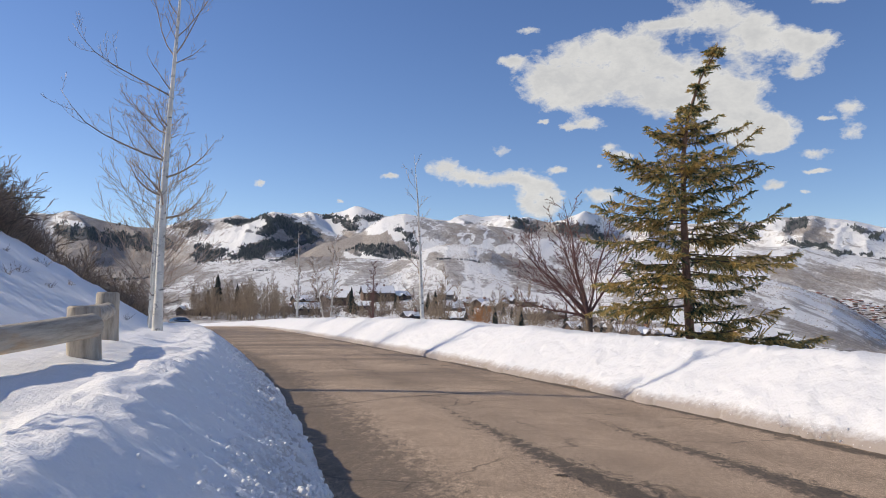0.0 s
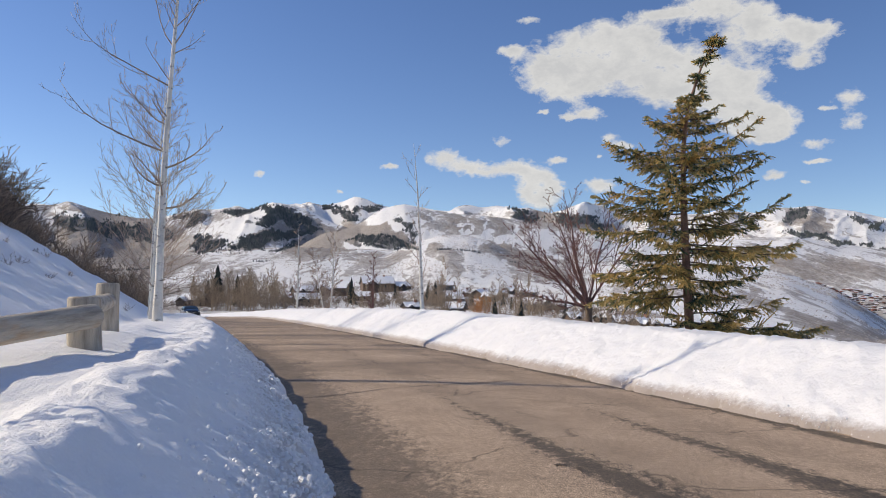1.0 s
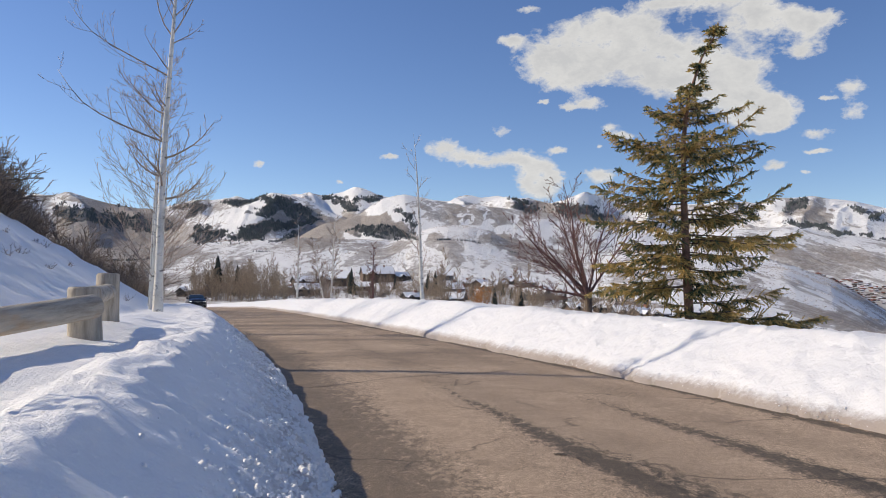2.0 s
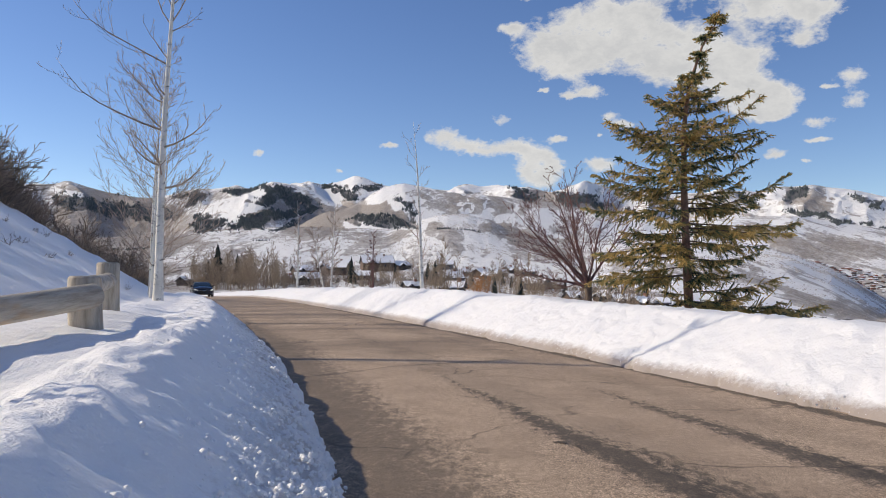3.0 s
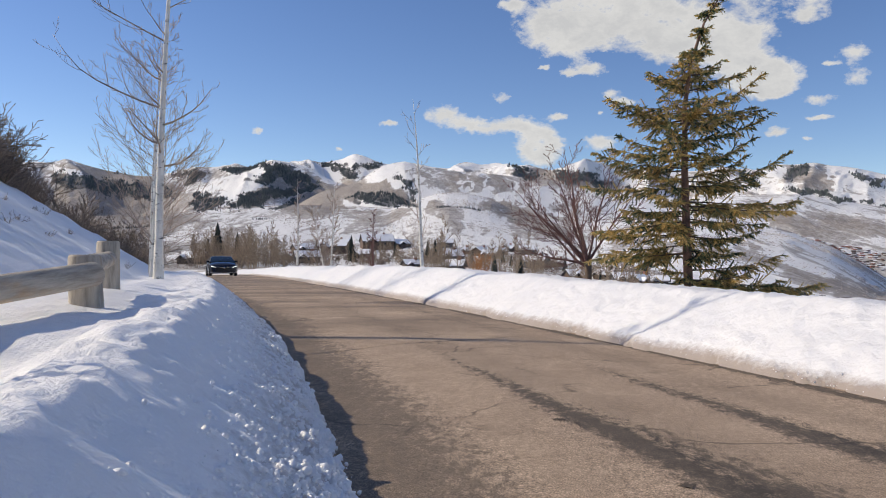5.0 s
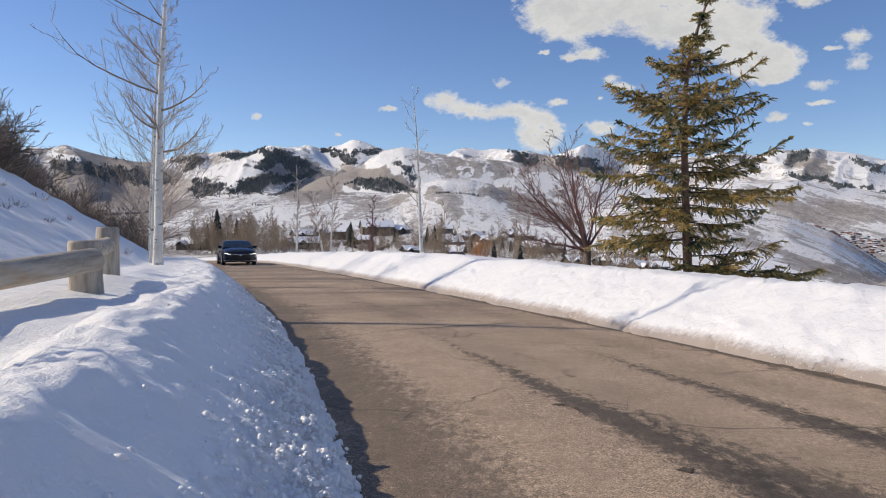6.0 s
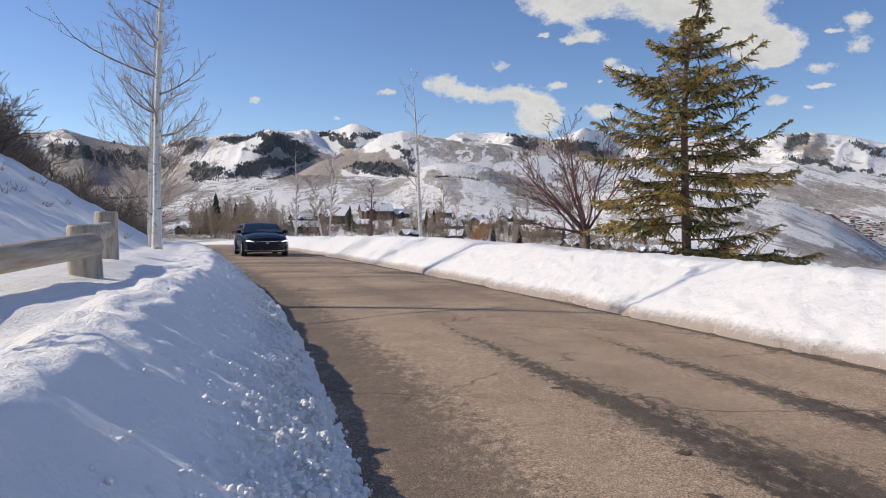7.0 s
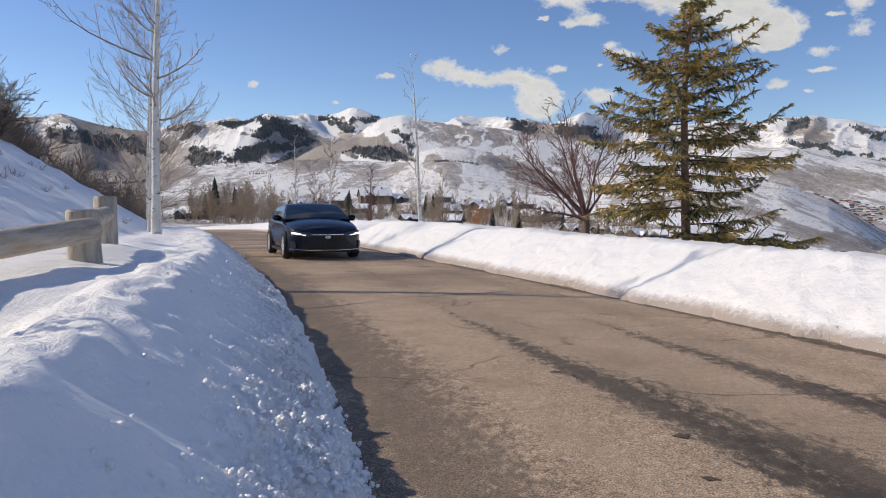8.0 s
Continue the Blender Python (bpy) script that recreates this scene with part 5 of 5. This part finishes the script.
def wheel(side):
    w = new("wheel")
    bm = bmesh.new()
    prof = [(-0.10, 0.24), (-0.112, 0.30), (-0.095, 0.325), (-0.05, 0.335), (0.05, 0.335), (0.095, 0.325), (0.112, 0.30), (0.10, 0.24)]
    rings = [[bm.verts.new((x, r * math.cos(a), r * math.sin(a))) for x, r in prof] for a in (2 * math.pi * k / 36 for k in range(36))]
    for k in range(36):
        a, b = rings[k], rings[(k + 1) % 36]
        for i in range(len(prof)):
            bm.faces.new((a[i], a[(i + 1) % len(prof)], b[(i + 1) % len(prof)], b[i]))
    bmesh.ops.recalc_face_normals(bm, faces=bm.faces[:])
    part("tyre", bm, RUBBER, w, smooth=True)
    bm = bmesh.new()
    prof = [(0.095, 0.245), (0.10, 0.225), (0.06, 0.21), (-0.09, 0.215), (-0.09, 0.245)]
    rings = [[bm.verts.new((side * x, r * math.cos(a), r * math.sin(a))) for x, r in prof] for a in (2 * math.pi * k / 36 for k in range(36))]
    for k in range(36):
        a, b = rings[k], rings[(k + 1) % 36]
        for i in range(len(prof)):
            bm.faces.new((a[i], a[(i + 1) % len(prof)], b[(i + 1) % len(prof)], b[i]))
    for k in range(10):
        c = Matrix.Rotation(2 * math.pi * k / 10, 4, "X")
        s = box(-0.012, 0.012, -0.017, 0.017, 0.03, 0.225)
        bmesh.ops.transform(s, matrix=Matrix.Translation((side * 0.094, 0, 0)) @ c, verts=s.verts)
        tmp = bpy.data.meshes.new("spoke")
        s.to_mesh(tmp), s.free()
        bm.from_mesh(tmp)
        bpy.data.meshes.remove(tmp)
    h = bmesh.ops.create_cone(bm, cap_ends=True, segments=20, radius1=0.055, radius2=0.05, depth=0.05, matrix=Matrix.Translation((side * 0.085, 0, 0)) @ Matrix.Rotation(math.pi / 2, 4, "Y"))
    bmesh.ops.recalc_face_normals(bm, faces=bm.faces[:])
    part("rim", bm, ALLOY, w)
    d = bmesh.new()
    bmesh.ops.create_cone(d, cap_ends=True, segments=28, radius1=0.16, radius2=0.16, depth=0.02, matrix=Matrix.Translation((side * 0.01, 0, 0)) @ Matrix.Rotation(math.pi / 2, 4, "Y"))
    part("brake_disc", d, TRIM, w)
    return w


def build_car():
    car = plant("car", (0, 0, 0), "dark blue sedan with lit headlights and a large black grille", "car")
    secs = []
    for y, w, zb, zs, zc in ST:
        wz = zs - zb
        secs.append([(0, y, zb), (w * 0.80, y, zb), (w * 0.95, y, zb + 0.05), (w * 0.985, y, zb + 0.18 * wz / 0.7), (w, y, zb + 0.45 * wz), (w * 0.985, y, zb + 0.72 * wz), (w * 0.965, y, zb + 0.86 * wz),
                     (w * 0.93, y, zs - 0.01), (w * 0.84, y, zs + 0.25 * (zc - zs)), (w * 0.45, y, zs + 0.85 * (zc - zs)), (0, y, zc)])
    part("body", loft(secs), PAINT, car, smooth=True)
    ys = [-2.0, -1.75, -1.5, -1.25, -1.0, -0.5, 0.0, 0.3, 0.42, 0.55, 0.75, 0.98, 1.2]
    part("cabin", loft([[cabin_point(y, u) for u in (0, 0.25, 0.5, 0.75, 0.93, 1, 1.05, 1.15, 1.4, 1.7, 2)] for y in ys], False), PAINT, car, smooth=True)
    part("windscreen", sheet(lambda y, x: (x * (0.84 - 0.19 * (1.15 - y) / 0.8), y, cabin_point(y, 2)[2] + 0.010 - 0.028 * x * x), np.linspace(0.38, 1.15, 10), np.linspace(-1, 1, 11)), GLASS, car, smooth=True)
    part("rear_window", sheet(lambda y, x: (x * (0.78 - 0.2 * (y + 1.85) / 0.75), y, cabin_point(y, 2)[2] + 0.008 - 0.05 * x * x), np.linspace(-1.85, -1.1, 6), np.linspace(-1, 1, 9)), GLASS, car, smooth=True)
    for s in (-1, 1):
        def side(y, u, s=s):
            p = cabin_point(y, u, 0.008)
            return (s * p[0], p[1], p[2])
        for y0, y1 in ((-0.28, 0.72), (-1.30, -0.36)):
            part("side_window", sheet(lambda y, u: side(y, u), np.linspace(y0, y1, 6), np.linspace(0.12, 0.86, 5)), GLASS, car, smooth=True)
        m = box(-0.11, 0.11, -0.06, 0.06, -0.07, 0.07, 0.03)
        mirror = part("mirror", m, PAINT, car, smooth=True, at=Matrix.Translation((s * 0.98, 0.72, 1.02)))
        part("mirror_arm", box(-0.06, 0.06, -0.03, 0.03, -0.02, 0.02), TRIM, mirror, at=Matrix.Translation((-s * 0.09, 0, -0.06)))
        for y in (0.15, -0.85):
            part("door_handle", box(-0.012, 0.012, -0.10, 0.10, -0.015, 0.015, 0.008), CHROME, car, at=Matrix.Translation((s * 0.925, y, 0.80)))
        part("sill", box(s * 0.90 - 0.02, s * 0.90 + 0.02, -1.0, 1.05, 0.17, 0.25, 0.01), TRIM, car)
        # lamps: a dark lens with a bright hooked strip
        lens = part("headlight", sheet(lambda x, z: (s * x, nose_y(x, z) + 0.030, z + 0.13 * (x - 0.5)), np.linspace(0.40, 0.86, 8), np.linspace(0.575, 0.675, 4)), LENS, car, "clear headlight, switched on", smooth=True)
        part("light_strip", sheet(lambda x, z: (s * x, nose_y(x, z) + 0.045, z + 0.13 * (x - 0.5)), np.linspace(0.54, 0.84, 8), np.linspace(0.594, 0.606, 3)), LAMP, lens, "glowing white lamp strip", smooth=True)
        part("light_strip", sheet(lambda x, z: (s * x, nose_y(x, z) + 0.045, z + 0.13 * (x - 0.5)), np.linspace(0.66, 0.84, 5), np.linspace(0.611, 0.634, 3)), LAMP, lens, "glowing white lamp strip", smooth=True)
        intake = part("air_intake", sheet(lambda x, z: (s * (x + 0.10 * (z - 0.3)), nose_y(x, z) + 0.014, z), np.linspace(0.76, 0.86, 5), np.linspace(0.29, 0.46, 5)), TRIM, car, smooth=True)
        part("intake_trim", sheet(lambda x, z: (s * (x + 0.10 * (z - 0.3)), nose_y(x, z) + 0.022, z), np.linspace(0.80, 0.88, 3), np.linspace(0.235, 0.285, 4)), CHROME, intake, "bright metal trim", smooth=True)
        tail = part("tail_light", box(-0.22, 0.22, -0.03, 0.03, -0.06, 0.06, 0.02), varied("red_lamp_lens", (0.2, 0.01, 0.01), (0.3, 0.02, 0.02), 5, 0.2), car, at=Matrix.Translation((s * 0.60, -2.50, 0.88)))
        # arches: black discs on the uncut body stand in for the shaded wheel openings
        for y in (1.45, -1.42):
            bm = bmesh.new()
            arc = []
            for k in range(15):
                a = math.pi * (k / 14 * 1.16 - 0.08)
                arc.append([bm.verts.new((s * x, y + r * math.cos(a), 0.335 + r * math.sin(a))) for x, r in ((at_y(y, 1) + 0.003, 0.375), (at_y(y, 1) + 0.003, 0.02), (0.80, 0.375))])
            for a, b in zip(arc, arc[1:]):
                bm.faces.new((a[0], a[1], b[1], b[0])), bm.faces.new((a[0], b[0], b[2], a[2]))
            bmesh.ops.recalc_face_normals(bm, faces=bm.faces[:])
            part("arch_shade_disc", bm, TRIM, car)
    part("front_bumper", sheet(lambda x, z: (x, nose_y(x, z), z), np.linspace(-0.90, 0.90, 25), np.linspace(0.20, 0.72, 12)), PAINT, car, smooth=True)
    grille = part("grille", sheet(lambda x, z: (x * (0.70 - 0.50 * (z - 0.26)), nose_y(x * 0.7, z) + 0.012, z), np.linspace(-1, 1, 19), np.linspace(0.265, 0.60, 9)), TRIM, car, "large black slatted grille", smooth=True)
    for k in range(9):
        z = 0.285 + 0.034 * k
        part("grille_slat", sheet(lambda x, q: (x * (0.67 - 0.50 * (z - 0.26)), nose_y(x * 0.68, z) + 0.020, z + q), np.linspace(-1, 1, 15), (0, 0.012), 0.006), RUBBER, grille)
    part("grille_surround", sheet(lambda x, q: (x * 0.60, nose_y(x * 0.58, 0.612) + 0.024, 0.606 + q + 0.01 * abs(x)), np.linspace(-1, 1, 15), (0, 0.014), 0.008), CHROME, grille, "thin bright metal line")
    part("lower_trim", sheet(lambda x, q: (x * 0.80, nose_y(x * 0.78, 0.25) + 0.022, 0.232 + q + 0.03 * abs(x) ** 3), np.linspace(-1, 1, 19), (0, 0.012), 0.008), CHROME, car, "thin bright lower line")
    bm = bmesh.new()
    bmesh.ops.create_uvsphere(bm, u_segments=16, v_segments=8, radius=1)
    bmesh.ops.scale(bm, verts=bm.verts, vec=(0.075, 0.012, 0.05))
    part("emblem", bm, CHROME, grille, "small oval bright metal emblem", smooth=True, at=Matrix.Translation((0, nose_y(0, 0.56) + 0.03, 0.555)))
    part("plate", box(-0.16, 0.16, -0.008, 0.008, -0.075, 0.075, 0.004), TRIM, car, at=Matrix.Translation((0, -2.56, 0.72)))
    part("underbody", box(-0.78, 0.78, -2.2, 2.15, 0.17, 0.24), TRIM, car)
    wheels = []
    for y in (1.45, -1.42):
        for s in (-1, 1):
            w = wheel(s)
            w.parent = car
            w.location = (s * 0.848, y, 0.335)
            wheels.append(w)
    return car, wheels


car, car_wheels = build_car()
car.scale = (0.965,) * 3

# ---- small things on the ground ----
def ribbon(points, width, lift=0.004):
    """A thin flat strip along stretches of the road (s, o), lying just above it."""
    bm = bmesh.new()
    pts = []
    for (s0, o0), (s1, o1) in zip(points, points[1:]):
        for k in range(8):
            u = k / 8
            j = 0.035 * noise.noise(Vector((s0 * 3 + u * 4, o0 * 3 + u * 4, 1)))
            pts.append((s0 + (s1 - s0) * u + j, o0 + (o1 - o0) * u))
    rows = []
    for i, (s, o) in enumerate(pts):
        w = width * (0.5 + 0.8 * abs(noise.noise(Vector((i * 0.37, width * 50, 0))))) * min(1, 0.3 + 0.25 * min(i, len(pts) - 1 - i))
        z = float(road_z(s)) + 0.03 * (1 - (o / 2.2) ** 2) - 0.03 + lift
        a, b = beside(s - w / 2, o), beside(s + w / 2, o)
        rows.append((bm.verts.new((float(a[0]), float(a[1]), z)), bm.verts.new((float(b[0]), float(b[1]), z))))
    for a, b in zip(rows, rows[1:]):
        bm.faces.new((a[0], b[0], b[1], a[1]))
    bmesh.ops.recalc_face_normals(bm, faces=bm.faces[:])
    for f in bm.faces:
        if f.normal.z < 0:
            f.normal_flip()
    return bm


TAR = varied("dark_crack_filler", (0.02, 0.017, 0.015), (0.05, 0.043, 0.036), 9, 0.7)
for line, width in (([(9.25, -2.0), (9.3, -1.6), (9.5, -1.2), (9.75, -0.8), (9.85, -0.3), (10.0, 0.5), (10.3, 1.3)], 0.035), ([(9.75, -0.8), (10.3, -0.95), (10.9, -1.3)], 0.03),
                    ([(9.85, -0.3), (10.6, -0.2), (11.6, -0.5)], 0.025), ([(10.0, 0.5), (9.2, 0.6), (8.6, 0.9)], 0.018), ([(13.0, -1.0), (13.3, 0.0), (13.2, 1.0)], 0.025), ([(6.9, -0.6), (7.6, -0.5), (8.6, -0.55)], 0.05)):
    part("crack", ribbon(line, width), TAR, road)

STAIN = varied("oily_stain", (0.06, 0.05, 0.042), (0.15, 0.12, 0.095), 60, 0.9, spec=0.15)
for s, o, w, d in ((3.75, -0.62, 0.05, 0.05), (3.2, -0.82, 0.04, 0.035), (5.25, -0.62, 0.05, 0.04), (5.1, -0.56, 0.02, 0.09)):
    bm = bmesh.new()
    cx, cy = (float(c) for c in beside(s, o))
    z = 0.03 * (1 - (o / 2.2) ** 2) - 0.03 + 0.004
    bm.faces.new([bm.verts.new((cx + w * k * math.cos(a), cy + d * k * math.sin(a), z)) for i in range(22) for a in (2 * math.pi * i / 22,) for k in (0.45 + 1.3 * abs(noise.noise(Vector((math.cos(a) * 3 + s, math.sin(a) * 3, o)))),)])
    part("stain", bm, STAIN, road)

# crumbled snow and ice along both edges, past counting
def crumbs(name, label, count, s0, s1, edge_o, spread, big, seed):
    rng3 = random.Random(seed)
    ico = bmesh.new()
    bmesh.ops.create_icosphere(ico, subdivisions=1, radius=1)
    base_v, base_f = [v.co.copy() for v in ico.verts], [[v.index for v in f.verts] for f in ico.faces]
    ico.free()
    V, F = [], []
    for _ in range(count):
        s = s0 * (s1 / s0) ** rng3.random()
        o = edge_o + spread * (abs(rng3.gauss(0, 0.5)) - 0.06)
        x, y = (float(c) for c in beside(s, o))
        z = max(bank_z(x, y), float(road_z(s)))
        r = big * rng3.uniform(0.25, 1.0) ** 2
        q = Euler((rng3.uniform(0, 6), rng3.uniform(0, 6), 0)).to_matrix()
        b = len(V)
        for v in base_v:
            k = 1 + 0.8 * noise.noise(v * 1.7 + Vector((s * 9, o * 9, 0)))
            V.append(q @ Vector((v.x * r * k, v.y * r * k * 0.9, v.z * r * k * 0.75)) + Vector((x, y, z + r * 0.3)))
        F += [[b + i for i in f] for f in base_f]
    return tagged(new(name, mesh_from(name, V, F, SNOW)), label, "snow", kind="stuff")


crumbs("snow_crumbs", "crumbled lumps of snow along the shaded road edge", 14000, 1.8, 40, -2.22, -0.5, 0.018, 1)
crumbs("snow_clods", "larger clods of ploughed snow at the shaded road edge", 1100, 3.0, 30, -2.18, -0.42, 0.030, 3)
crumbs("snow_crumbs", "crumbled lumps of snow on the sunlit bank", 700, 5, 40, 2.16, 0.5, 0.011, 2)

# the car's nose on the road: seconds, x, y
DRIVE = [(0.0, -33.4, 98.1), (0.5, -31.0, 92.63), (1.0, -28.95, 87.42), (1.5, -27.02, 82.43), (2.0, -25.23, 77.62), (2.5, -23.46, 72.94), (3.0, -21.69, 68.35), (3.5, -19.93, 63.82), (4.0, -18.16, 59.28),
         (4.5, -16.37, 54.71), (5.0, -14.56, 50.05), (5.5, -12.7, 45.27), (6.0, -10.81, 40.32), (6.5, -8.86, 35.15), (7.0, -6.87, 29.73), (7.5, -4.83, 24.0), (8.0, -2.58, 17.4), (8.5, -0.5, 10.9)]

def motions():
    ts = np.arange(0, 8.0001, 1 / 30)
    t0 = np.array([d[0] for d in DRIVE])
    cx, cy = np.polyfit(t0, [d[1] for d in DRIVE], 6), np.polyfit(t0, [d[2] for d in DRIVE], 5)
    fine = np.arange(-0.6, 8.3, 1 / 120)
    x, y = np.polyval(cx, np.maximum(fine, 0)), np.polyval(cy, np.maximum(fine, 0))
    x[fine < 0] += np.polyval(np.polyder(cx), 0) * fine[fine < 0]
    y[fine < 0] += np.polyval(np.polyder(cy), 0) * fine[fine < 0]
    way = np.cumsum(np.hypot(np.gradient(x), np.gradient(y)))
    rows, spins = [], [[] for _ in car_wheels]
    for t in ts:
        i = int(np.argmin(abs(fine - t)))
        s = way[i]
        j = int(np.argmin(abs(way - (s - 4.3))))  # the tail follows the nose's line
        heading = math.degrees(math.atan2(y[i] - y[j], x[i] - x[j])) - 90 + float(np.interp(t, [0, 1.5, 5, 7, 8], [12, 3, 0, 0.5, 1.0]))
        pitch = math.degrees(math.atan2(float(road_z(y[i]) - road_z(y[j])), 4.3))
        nose = pose(x[i], y[i], float(road_z(y[i])) + 0.0, pitch, 0, heading)
        rows.append((float(t), nose @ pose(0, -2.45, 0)))
        for k, w in enumerate(car_wheels):
            spins[k].append((float(t), Matrix.Translation(WHEEL_AT[k]) @ Matrix.Rotation(-s / 0.335, 4, "X")))
    walk(car, rows)
    for w, r in zip(car_wheels, spins):
        walk(w, r)


WHEEL_AT = [tuple(w.location) for w in car_wheels]
motions()
